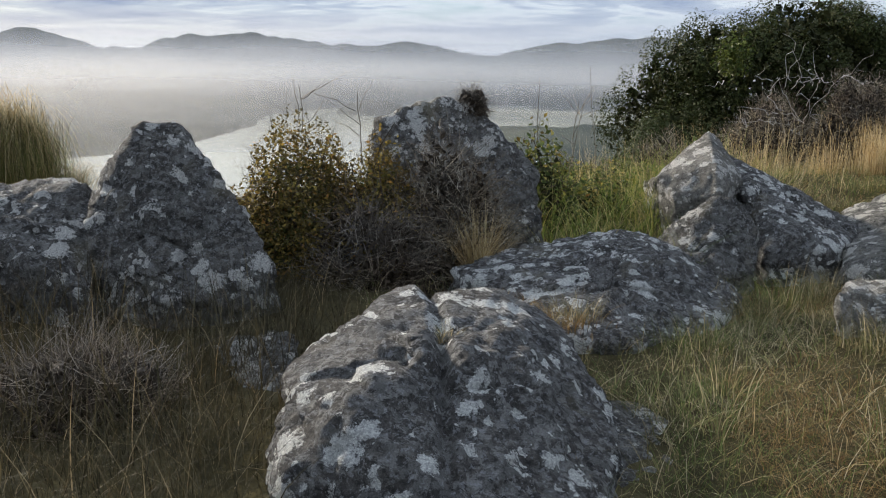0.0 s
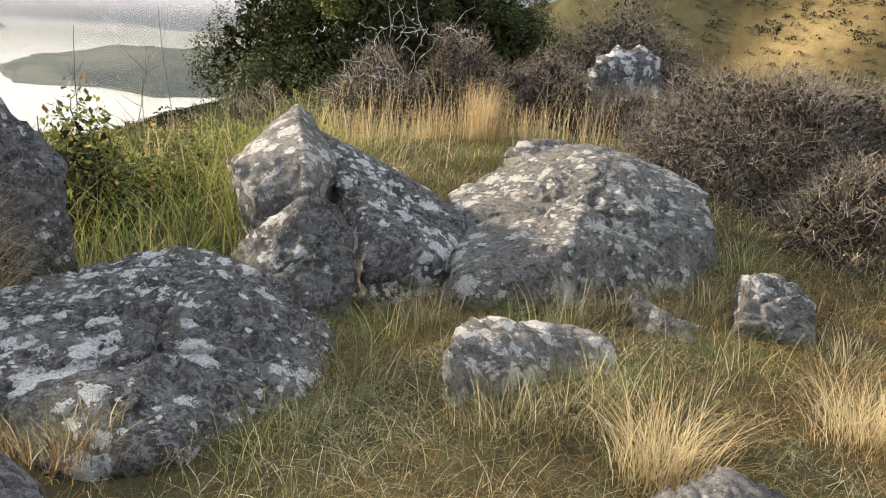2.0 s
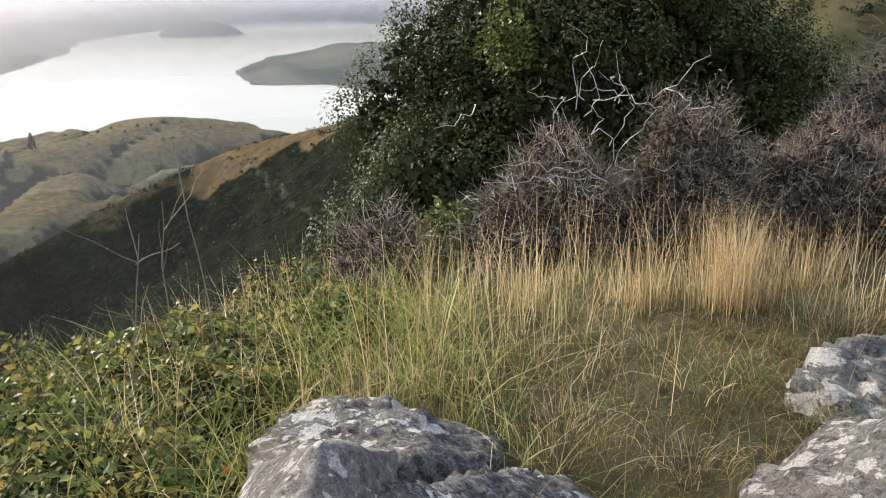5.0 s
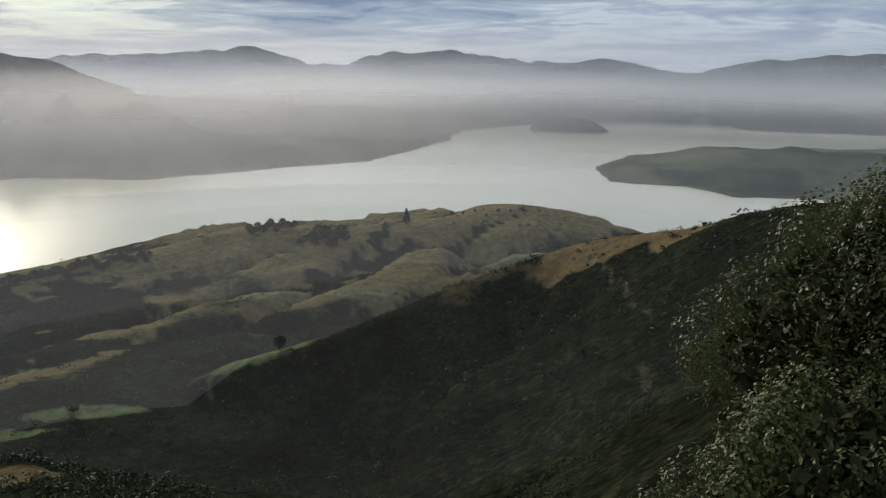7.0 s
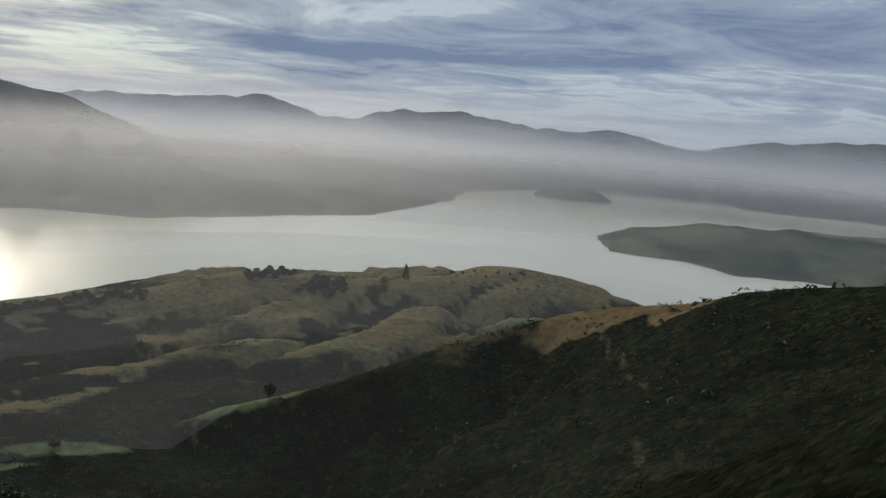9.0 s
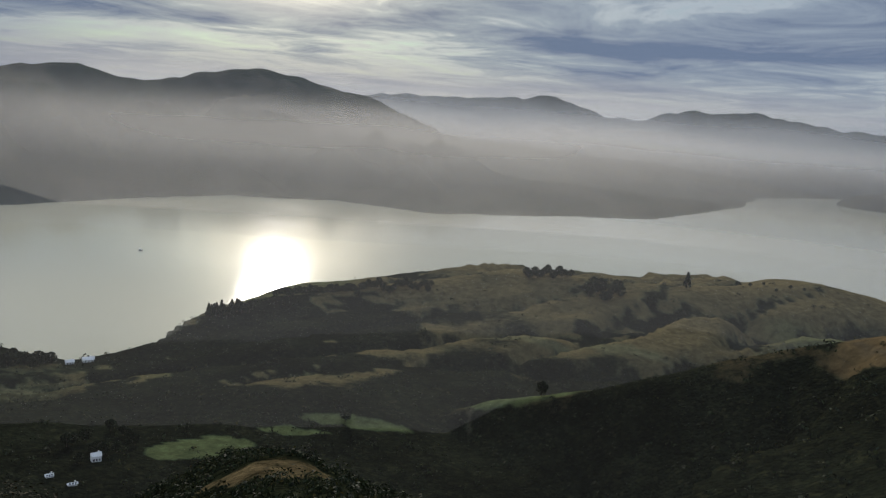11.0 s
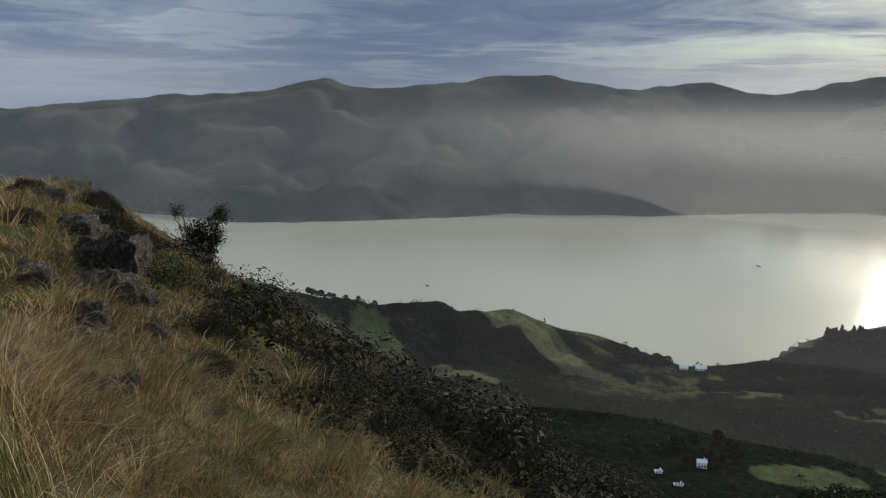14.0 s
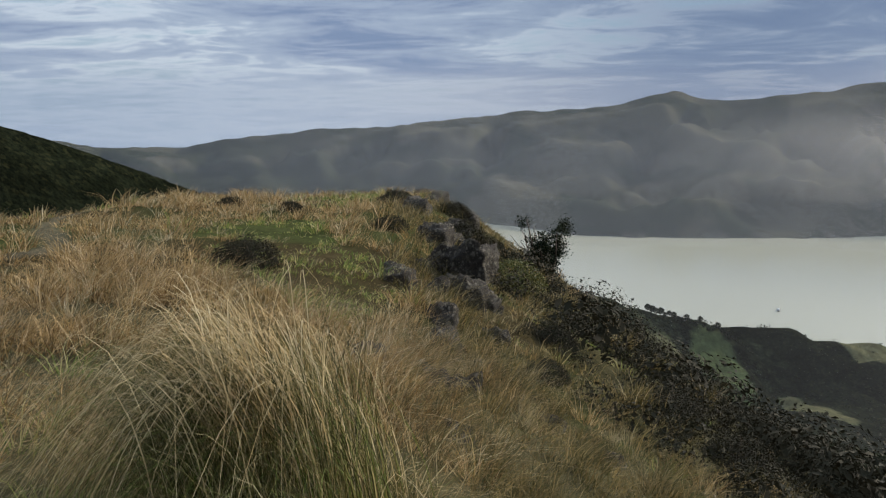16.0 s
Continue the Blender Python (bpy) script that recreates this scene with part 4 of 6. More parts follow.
def stems(paths, r0, r1):
    """Three-sided tapering stems along paths of equal length (n, k, 3)."""
    paths = np.asarray(paths, float)
    n, k, _ = paths.shape
    r0, r1 = np.broadcast_to(np.asarray(r0, float), n), np.broadcast_to(np.asarray(r1, float), n)
    t = np.linspace(0, 1, k)
    rad = r0[:, None] * (1 - t) + r1[:, None] * t
    d = np.gradient(paths, axis=1)
    d /= np.linalg.norm(d, axis=2, keepdims=True) + 1e-9
    ref = np.where(np.abs(d[..., 2:3]) > 0.9, np.array([1.0, 0, 0]), np.array([0, 0, 1.0]))
    s = np.cross(d, ref)
    s /= np.linalg.norm(s, axis=2, keepdims=True) + 1e-9
    u = np.cross(s, d)
    v = np.stack([paths + rad[..., None] * (s * math.cos(a) + u * math.sin(a)) for a in (0, 2.094, 4.189)], 2)
    i = np.arange(n * k * 3).reshape(n, k, 3)
    f = []
    for j in range(3):
        jj = (j + 1) % 3
        f.append(np.stack([i[:, :-1, j], i[:, :-1, jj], i[:, 1:, jj], i[:, 1:, j]], -1).reshape(-1, 4))
    return v.reshape(-1, 3), np.concatenate(f)


def strips(paths, width):
    """Flat thin strips along paths (n, k, 3): cheap twigs."""
    paths = np.asarray(paths, float)
    n, k, _ = paths.shape
    d = paths[:, -1] - paths[:, 0]
    s = np.cross(d, RNG.normal(size=(n, 3)))
    s /= np.linalg.norm(s, axis=1, keepdims=True) + 1e-9
    t = 1 - 0.6 * np.linspace(0, 1, k)
    off = s[:, None, :] * (np.broadcast_to(np.asarray(width, float), n)[:, None] * t)[..., None]
    v = np.stack([paths - off, paths + off], 2)
    i = np.arange(n * k * 2).reshape(n, k, 2)
    f = np.stack([i[:, :-1, 0], i[:, :-1, 1], i[:, 1:, 1], i[:, 1:, 0]], -1).reshape(-1, 4)
    return v.reshape(-1, 3), f


def joined(lists):
    vs, fs, o = [], [], 0
    for v, f in lists:
        vs.append(v)
        fs.append(np.asarray(f) + o)
        o += len(v)
    return np.concatenate(vs), np.concatenate(fs)


def scatter(n, x0, x1, y0, y1, keep):
    x, y = RNG.uniform(x0, x1, n), RNG.uniform(y0, y1, n)
    k = RNG.uniform(0, 1, n) < keep(x, y)
    return x[k], y[k]


def on_ground(x, y, sink=0.02):
    return np.stack([x, y, height(x, y) - sink], -1)


ROCKS = [(-1.45, 4.7, 0.5), (-2.3, 4.8, 0.5), (0.1, 5.9, 0.55), (-0.2, 2.9, 0.5), (0.4, 2.9, 0.5), (0.9, 4.6, 0.65), (1.85, 6.2, 0.35), (2.4, 5.7, 0.4), (3.5, 5.5, 0.85), (4.3, 7.0, 0.3), (2.1, 2.55, 0.45), (2.3, 4.0, 0.3), (2.15, 7.1, 0.5)]


def off_rocks(x, y):
    k = np.ones_like(x)
    for cx, cy, rr in ROCKS:
        k *= np.hypot(x - cx, y - cy) > rr * 0.74
    return k




def stuff(name, mesh, mat, label, category):
    return tagged(sheet(name, *mesh, mat), label, category, kind="stuff")


# short turf everywhere on the top
x, y = scatter(95000, -3.4, 6.6, 0.8, 9.8, lambda x, y: off_rocks(x, y) * (0.45 + 0.55 * smooth(-0.2, 0.2, fbm(x, y, 1.4, 3, 201))) * (y < 9.6 + 0.4 * np.maximum(x, 0)))
p = on_ground(x, y)
# on this side the darkened dead grass carries the shade in its colour
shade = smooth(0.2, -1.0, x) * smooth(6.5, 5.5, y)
lush = smooth(-0.1, 0.25, fbm(x, y, 1.7, 3, 211)) * (1 - shade)
pick = RNG.uniform(0, 1, len(x))
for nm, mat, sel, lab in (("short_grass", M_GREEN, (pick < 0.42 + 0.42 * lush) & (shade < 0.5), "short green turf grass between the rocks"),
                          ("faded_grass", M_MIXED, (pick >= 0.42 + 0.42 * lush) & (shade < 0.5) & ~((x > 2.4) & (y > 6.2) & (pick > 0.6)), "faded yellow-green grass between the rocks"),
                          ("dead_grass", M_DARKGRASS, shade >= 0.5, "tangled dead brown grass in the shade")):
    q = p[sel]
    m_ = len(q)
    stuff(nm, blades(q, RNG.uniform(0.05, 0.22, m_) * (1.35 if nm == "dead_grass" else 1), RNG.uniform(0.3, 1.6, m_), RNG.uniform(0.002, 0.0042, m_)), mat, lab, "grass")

# longer grass growing against the feet of the rocks
ex, ey = [], []
for cx, cy, rr in ROCKS[3:]:
    a_ = RNG.uniform(0, 2 * np.pi, int(2400 * rr))
    d_ = rr * RNG.uniform(0.80, 1.30, len(a_))
    ex.append(cx + np.cos(a_) * d_ * 1.1)
    ey.append(cy + np.sin(a_) * d_)
ex, ey = np.concatenate(ex), np.concatenate(ey)
k = (off_rocks(ex, ey) > 0) & (fbm(ex, ey, 0.35, 3, 271) > -0.12) & (ex > 0.2)
p = on_ground(ex[k], ey[k])
half = RNG.uniform(0, 1, len(p)) < 0.6
stuff("rock_foot_grass", blades(p[half], RNG.uniform(0.08, 0.28, half.sum()) * np.where(p[half][:, 1] > 6, 0.5, 1), RNG.uniform(0.2, 1.5, half.sum()), RNG.uniform(0.0016, 0.0034, half.sum()), segs=4), M_MIXED, "long faded grass against the feet of the rocks", "grass")
stuff("green_foot_grass", blades(p[~half], RNG.uniform(0.07, 0.22, (~half).sum()) * np.where(p[~half][:, 1] > 6, 0.5, 1), RNG.uniform(0.2, 1.4, (~half).sum()), RNG.uniform(0.0018, 0.0038, (~half).sum()), segs=4), M_GREEN, "long green grass against the feet of the rocks", "grass")

# close turf where the walk passes
x, y = scatter(64000, 1.1, 5.2, 2.0, 5.2, lambda x, y: off_rocks(x, y) * (0.5 + 0.5 * smooth(-0.2, 0.15, fbm(x, y, 0.6, 3, 281))))
p = on_ground(x, y)
for nm, mat, sel, lab in (("brown_turf", M_RUST, fbm(x, y, 0.8, 3, 283) > 0.0, "matted brown dead grass in the turf"), ("pale_turf", M_MIXED, fbm(x, y, 0.8, 3, 283) <= 0.0, "matted pale grass in the turf")):
    m_ = int(sel.sum())
    stuff(nm, blades(p[sel], RNG.uniform(0.03, 0.13, m_), RNG.uniform(0.5, 2.4, m_), RNG.uniform(0.0014, 0.003, m_)), mat, lab, "grass")

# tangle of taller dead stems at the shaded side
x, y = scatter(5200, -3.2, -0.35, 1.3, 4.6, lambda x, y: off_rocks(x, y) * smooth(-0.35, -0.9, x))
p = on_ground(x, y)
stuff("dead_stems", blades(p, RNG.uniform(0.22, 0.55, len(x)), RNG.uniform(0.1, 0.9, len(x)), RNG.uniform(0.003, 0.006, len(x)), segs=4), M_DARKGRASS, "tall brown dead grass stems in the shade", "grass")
# longer yellow-green grass on the open side
x, y = scatter(30000, 0.7, 7.2, 1.0, 8.6, lambda x, y: off_rocks(x, y) * smooth(-0.02, 0.22, fbm(x, y, 0.9, 3, 221)) * (1 - 0.9 * (x > 2.4) * (x < 4.7) * (y > 6.1) * (y < 7.6)))
p = on_ground(x, y)
tuft = fbm(x, y, 0.6, 3, 223) > 0.02
stuff("long_green_grass", blades(p[tuft], RNG.uniform(0.08, 0.24, tuft.sum()) * (1 - 0.5 * smooth(5.2, 6.0, y[tuft])), RNG.uniform(0.3, 1.5, tuft.sum()), RNG.uniform(0.0018, 0.004, tuft.sum()), segs=4), M_GREEN, "long green grass in tufts", "grass")
x, y, p = x[~tuft], y[~tuft], p[~tuft]
stuff("long_grass", blades(p, RNG.uniform(0.08, 0.26, len(x)) * (1 - 0.5 * smooth(5.2, 6.0, y)), RNG.uniform(0.3, 1.7, len(x)), RNG.uniform(0.0018, 0.004, len(x)), segs=4), M_MIXED, "long yellow-green grass in tufts", "grass")
# dry straw-coloured grass on the knoll behind the boulders
x, y = scatter(4600, 2.5, 6.2, 6.6, 9.6, lambda x, y: off_rocks(x, y) * smooth(7.0, 7.9, y + 0.2 * fbm(x, y, 0.5, 3, 231)) * smooth(-0.05, 0.25, fbm(x, y, 0.45, 3, 241)))
p = on_ground(x, y)
stuff("dry_grass", blades(p, 0.42 * RNG.uniform(0.3, 1.0, len(x)) ** 2 * (0.6 + 0.6 * smooth(7.6, 8.4, y)), RNG.uniform(0.05, 0.7, len(x)), RNG.uniform(0.003, 0.0055, len(x)), segs=3), M_DRY, "dry golden grass on the knoll", "grass")
# short rusty turf on the bare top of the knoll
x, y = scatter(13000, 2.3, 5.2, 5.9, 8.4, lambda x, y: off_rocks(x, y) * smooth(-0.2, 0.15, fbm(x, y, 0.5, 3, 291)))
p = on_ground(x, y)
stuff("rusty_turf", blades(p, RNG.uniform(0.03, 0.12, len(x)), RNG.uniform(0.3, 1.6, len(x)), RNG.uniform(0.0018, 0.0036, len(x))), M_RUST, "short rusty-brown turf on the knoll", "grass")
# tall reedy blades beside the peaked boulder
x, y = scatter(1500, 0.55, 1.75, 4.95, 7.0, lambda x, y: off_rocks(x, y) * smooth(-0.1, 0.15, fbm(x, y, 0.45, 3, 293)))
p = on_ground(x, y)
stuff("reedy_grass", blades(p, RNG.uniform(0.25, 0.62, len(x)), RNG.uniform(0.15, 1.1, len(x)), RNG.uniform(0.004, 0.007, len(x)), segs=5), M_REED, "tall reedy green grass beside the peaked boulder", "grass")
# green blades among the thicket on the brow
x, y = scatter(6500, -0.2, 2.8, 6.0, 9.4, lambda x, y: off_rocks(x, y) * smooth(-0.3, 0.5, x) * (0.2 + 0.8 * smooth(-0.1, 0.2, fbm(x, y, 0.5, 3, 227))))
p = on_ground(x, y)
stuff("lush_grass", blades(p, RNG.uniform(0.2, 0.7, len(x)), RNG.uniform(0.2, 1.5, len(x)), RNG.uniform(0.004, 0.0075, len(x)), segs=5), M_REED, "lush long green grass on the brow", "grass")


def tussock(cx, cy, tall, count, spread, mat, label, lean=(0.1, 0.7), heading=None, turn=1.0, width=(0.0016, 0.0034), segs=4, z=None, droop=0.35, bias=0.0, heart=None, stalks=30):
    base = np.stack([RNG.normal(0, spread, count), RNG.normal(0, spread, count), np.zeros(count)], -1)
    ob = empty("tussock", (cx, cy, (at(cx, cy) if z is None else z) - 0.02), label, "grass tussock")
    hd = np.arctan2(base[:, 1] + bias, base[:, 0]) if heading is None else np.full(count, heading)
    v, f = blades(base, RNG.uniform(0.55, 1.0, count) * tall, RNG.uniform(lean[0], lean[1], count), RNG.uniform(width[0], width[1], count), hd, turn, segs, droop)
    sheet("blade_tuft", v, f, mat, ob)
    if heart:
        h_ = count // 2
        v, f = blades(base[:h_], RNG.uniform(0.4, 0.8, h_) * tall, RNG.uniform(lean[0], lean[1], h_), RNG.uniform(width[0], width[1], h_), hd[:h_], turn, segs, droop)
        sheet("blade_tuft", v, f, heart, ob, "green inner blades")
    k = max(10, count // stalks)
    bs = base[:k] * 0.8
    v, f = blades(bs, RNG.uniform(0.9, 1.12, k) * tall, RNG.uniform(lean[0], lean[1] * 0.7, k), width[1] * 1.4, hd[:k], turn, segs, droop)
    sheet("seed_stalk", v, f, M_STRAW, ob, "pale seed stalks")
    return ob


tussock(0.24, 5.14, 0.60, 520, 0.04, M_DRY, "dry golden tussock at the foot of a boulder", (0.05, 0.75))
tussock(4.15, 8.05, 0.62, 700, 0.10, M_DRY, "tall dry golden tussock on the knoll", (0.03, 0.35))
tussock(3.75, 8.25, 0.42, 200, 0.09, M_DRY, "dry golden tussock on the knoll", (0.03, 0.4))
tussock(4.75, 8.3, 0.4, 180, 0.10, M_DRY, "dry golden tussock on the knoll", (0.03, 0.4))
tussock(3.2, 8.5, 0.36, 150, 0.10, M_DRY, "dry golden tussock on the knoll", (0.03, 0.4))
tussock(2.4, 3.25, 0.42, 380, 0.07, M_STRAW, "pale straw tussock in the open grass", (0.2, 1.0))
tussock(3.5, 3.3, 0.40, 420, 0.09, M_STRAW, "pale straw tussock in the open grass", (0.3, 1.1))
tussock(3.9, 3.1, 0.36, 380, 0.09, M_GREEN, "green grass clump in the open", (0.2, 1.0))
tussock(1.9, 1.75, 0.36, 420, 0.08, M_MIXED, "yellow-green grass clump beside the grey rock", (0.2, 1.0))
tussock(4.02, 6.78, 0.27, 420, 0.11, M_GREEN, "green grass clump beside the pale rock", (0.3, 1.0))
tussock(3.35, 6.9, 0.16, 260, 0.12, M_MIXED, "short yellow grass tuft on the knoll", (0.3, 1.2))
tussock(3.7, 7.3, 0.2, 260, 0.12, M_GREEN, "short green grass tuft on the knoll", (0.3, 1.2))
tussock(2.95, 7.2, 0.2, 240, 0.12, M_DRY, "short golden grass tuft on the knoll", (0.2, 1.0))
tussock(4.45, 7.65, 0.28, 260, 0.10, M_MIXED, "faded grass tuft on the knoll", (0.2, 1.0))
tussock(0.62, 3.75, 0.18, 220, 0.07, M_MIXED, "short yellow grass tuft between two boulders", (0.3, 1.1), z=-1.22)
tussock(0.50, 3.62, 0.10, 260, 0.10, M_RUST, "rusty moss and grass in the gap between two boulders", (0.3, 1.4), z=-1.19)
tussock(0.30, 3.60, 0.08, 200, 0.09, M_RUST, "rusty moss and grass in the gap between two boulders", (0.3, 1.4), z=-1.13)
tussock(0.02, 3.05, 0.09, 90, 0.03, M_MIXED, "tiny grass tuft in the boulder's crack", (0.3, 1.1), z=-1.07)
tussock(2.0, 3.62, 0.26, 240, 0.10, M_MIXED, "faded grass clump before the blocky rock", (0.2, 0.9))
tussock(2.5, 3.68, 0.24, 240, 0.12, M_GREEN, "green grass clump before the square rock", (0.2, 0.9))
for gx, gy, gh, gm in ((1.55, 4.70, 0.26, M_MIXED), (1.95, 4.68, 0.28, M_GREEN), (2.3, 4.85, 0.24, M_MIXED), (2.65, 4.5, 0.26, M_GREEN), (3.2, 4.62, 0.28, M_MIXED), (3.75, 4.6, 0.26, M_MIXED),
                       (3.4, 3.92, 0.24, M_GREEN), (4.0, 3.82, 0.26, M_MIXED), (1.25, 3.85, 0.22, M_GREEN), (1.7, 4.3, 0.22, M_MIXED), (2.25, 3.6, 0.22, M_MIXED), (4.45, 5.0, 0.3, M_GREEN), (1.15, 3.2, 0.2, M_GREEN)):
    tussock(gx, gy, gh, 240, 0.12, gm, "grass clump against the foot of a rock", (0.2, 1.0))
tussock(2.9, 4.55, 0.3, 200, 0.08, M_MIXED, "faded grass clump before the big boulder", (0.2, 0.9))
tussock(2.2, 4.75, 0.25, 200, 0.08, M_MIXED, "faded grass clump before the rock plate", (0.2, 0.9))
# the great tussock at the brow: long blades that the wind lays over
tussock(-3.66, 7.27, 2.45, 3800, 0.16, M_GREAT, "great green and gold tussock with drooping blades", (0.18, 0.58), -1.75, 0.7, (0.002, 0.0036), 10, droop=1.18, heart=M_REED, stalks=10)
tussock(-3.8, 7.5, 1.1, 1300, 0.15, M_GREAT, "green and gold tussock drooping beside the great one", (0.2, 0.8), None, 0.7, (0.002, 0.0036), 8, droop=0.95)
tussock(-3.3, 7.25, 0.75, 700, 0.13, M_MIXED, "golden tussock drooping over the brow", (0.3, 0.8), None, 0.7, (0.003, 0.005), 7, droop=0.95, bias=0.1)
tussock(-4.6, 6.4, 0.9, 1100, 0.16, M_DRY, "golden tussock bent by the wind on the brow", (0.3, 0.8), None, 0.7, (0.003, 0.005), 7, droop=0.95, bias=0.1)


def ball(n, rx, ry, rz, inner=0.75, top=True, lumps=0.18, seed=0):
    """Places in the outer shell of a lumpy mound, and the ways out of it."""
    u = RNG.normal(size=(n, 3))
    if top:
        u[:, 2] = np.abs(u[:, 2]) * 1.0 - 0.12
    u /= np.linalg.norm(u, axis=1, keepdims=True)
    k = 1 + lumps * 2 * (fbm(u[:, 0] * 3 + seed, u[:, 1] * 3 + u[:, 2] * 2, 1.0, 4, 300 + seed))
    rr = k * RNG.uniform(inner, 1.0, n) ** 0.6
    return u * rr[:, None] * np.array([rx, ry, rz]), u


def twigs(pos, out, length, jitter=0.7, k=3):
    d = out + RNG.normal(0, jitter, pos.shape)
    d /= np.linalg.norm(d, axis=1, keepdims=True)
    bend = RNG.normal(0, 0.35, pos.shape)
    L = np.broadcast_to(np.asarray(length, float), len(pos))[:, None]
    return np.stack([pos + d * L * t + bend * L * t * t for t in np.linspace(0, 1, k)], 1)


def limb_paths(n, rx, ry, rz, wob=0.25, k=6):
    tip, _ = ball(n, rx * 0.9, ry * 0.9, rz * 0.9)
    t = np.linspace(0, 1, k)[None, :, None]
    p = tip[:, None, :] * t ** np.array([1.0, 1.0, 0.8])
    return p + np.cumsum(RNG.normal(0, wob * rz / k, p.shape), 1) * (t > 0)


def heath_shrub(cx, cy, top, rx, ry, count, label, mat=M_HEATH, green=0.0, length=0.11, seed=1, rad=0.0022, base=None):
    """A dense twiggy mound: stems, outer twigs and a few leaves."""
    z0 = (at(cx, cy) if base is None else base) - 0.05
    rz = top - z0
    ob = empty("heath_shrub", (cx, cy, z0), label, "shrub")
    sheet("branchwork", *stems(limb_paths(40, rx, ry, rz), 0.012, 0.004), M_BARK, ob)
    p, u = ball(count, rx, ry, rz, 0.55, seed=seed)
    sheet("twig_tangle", *strips(twigs(p, u, RNG.uniform(0.5, 1.3, count) * length), rad), mat, ob)
    # darkened filling that stands for shade between the twigs
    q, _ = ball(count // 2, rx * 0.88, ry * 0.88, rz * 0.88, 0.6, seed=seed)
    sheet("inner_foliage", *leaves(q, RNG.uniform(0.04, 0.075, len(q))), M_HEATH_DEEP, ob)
    if green:
        g, u = ball(int(count * green), rx, ry, rz, 0.8, seed=seed)
        sheet("foliage", *leaves(g, RNG.uniform(0.012, 0.03, len(g)), u), M_LEAF_VINE, ob)
    return ob


heath_shrub(6.15, 6.45, -0.20, 1.5, 1.05, 28000, "dense rounded grey-brown heath shrub", green=0.05, seed=2, length=0.095, rad=0.0017)
heath_shrub(5.75, 5.35, -0.75, 0.7, 0.6, 5000, "low grey-brown heath shrub in the grass", green=0.25, seed=3)
heath_shrub(7.45, 10.6, 0.16, 1.35, 1.0, 15000, "dense rounded grey heath shrub by a pale rock", seed=4, length=0.09)
heath_shrub(4.55, 9.45, -0.30, 0.62, 0.5, 14000, "grey dry shrub mound behind the tussocks", M_TWIG, seed=5, rad=0.0015, length=0.07)
heath_shrub(5.5, 9.35, -0.42, 0.8, 0.6, 14000, "grey dry shrub mound behind the tussocks", M_TWIG, seed=6, rad=0.0015, length=0.07)
heath_shrub(3.8, 9.75, -0.60, 0.7, 0.5, 9000, "grey tangled dead shrub before the evergreen", M_TWIG, seed=7, length=0.10, rad=0.0022)
heath_shrub(6.4, 8.7, -0.7, 0.8, 0.6, 6000, "low dark heath shrub on the knoll", seed=8)
heath_shrub(2.55, 9.75, -0.98, 0.4, 0.4, 2600, "grey twiggy shrub on the brow", M_TWIG, seed=9)
heath_shrub(0.08, 5.42, -0.62, 0.42, 0.30, 4200, "grey dead shrub sprawling over a boulder", M_TWIG, seed=10, length=0.15, rad=0.0016)
heath_shrub(-0.45, 5.15, -0.95, 0.42, 0.30, 3200, "dark dead shrub in the shade of a boulder", seed=11, length=0.14, rad=0.0016)
heath_shrub(0.20, 6.02, -0.27, 0.13, 0.12, 700, "small brown heath tuft on top of a boulder", seed=12, length=0.06, base=-0.42, rad=0.0016)
heath_shrub(-2.6, 3.4, -0.98, 0.55, 0.45, 5200, "dark dry heath shrub in the shade", seed=13, length=0.15, rad=0.0018)
heath_shrub(-2.3, 2.5, -1.1, 0.55, 0.5, 4200, "dark dry heath shrub in the shade", seed=14, length=0.15, rad=0.0018)
heath_shrub(-1.5, 3.3, -1.25, 0.45, 0.35, 2600, "low dark heath shrub in the shade", seed=15, length=0.13, rad=0.0018)


def leafy_shrub(cx, cy, top, rx, ry, count, size, mat, label, seed=1, sprigs=60, stem=M_BARK, name="leafy_shrub", base=None):
    z0 = (at(cx, cy) if base is None else base) - 0.05
    rz = top - z0
    ob = empty(name, (cx, cy, z0), label, "shrub")
    rz *= 0.88
    limbs = limb_paths(sprigs, rx, ry, rz, 0.3)
    # inner leaves take a darker material for the shade inside the shrub
    q, _ = ball(count // 3, rx * 0.8, ry * 0.8, rz * 0.8, 0.4, seed=seed)
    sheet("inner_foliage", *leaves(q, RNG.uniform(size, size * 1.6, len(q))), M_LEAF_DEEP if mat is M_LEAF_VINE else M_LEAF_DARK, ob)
    sheet("branchwork", *stems(limbs, 0.010, 0.003), stem, ob)
    p, u = ball(count, rx, ry, rz, 0.5, seed=seed, lumps=0.16)
    sheet("foliage", *leaves(p, RNG.uniform(size * 0.6, size * 1.3, count), u * 0.6 + np.array([0, 0, 0.5])), mat, ob)
    if mat is M_LEAF_VINE:
        p, u = ball(count // 12, rx, ry, rz * 1.04, 0.6, seed=seed, lumps=0.22)
        sheet("foliage", *leaves(p, RNG.uniform(size * 0.5, size * 1.2, len(p)), u * 0.4), M_LEAF_AUTUMN, ob, "yellowing leaves")
    k = count // 8
    p, u = ball(k, rx, ry, rz, 0.8, seed=seed, lumps=0.16)
    sheet("twig_tangle", *strips(twigs(p, u, RNG.uniform(0.05, 0.15, k)), 0.0012), M_BARK, ob)
    return ob


leafy_shrub(-0.88, 5.32, -0.42, 0.52, 0.36, 17000, 0.030, M_LEAF_AUTUMN, "dense brown and yellow leaved shrub between boulders", 21)
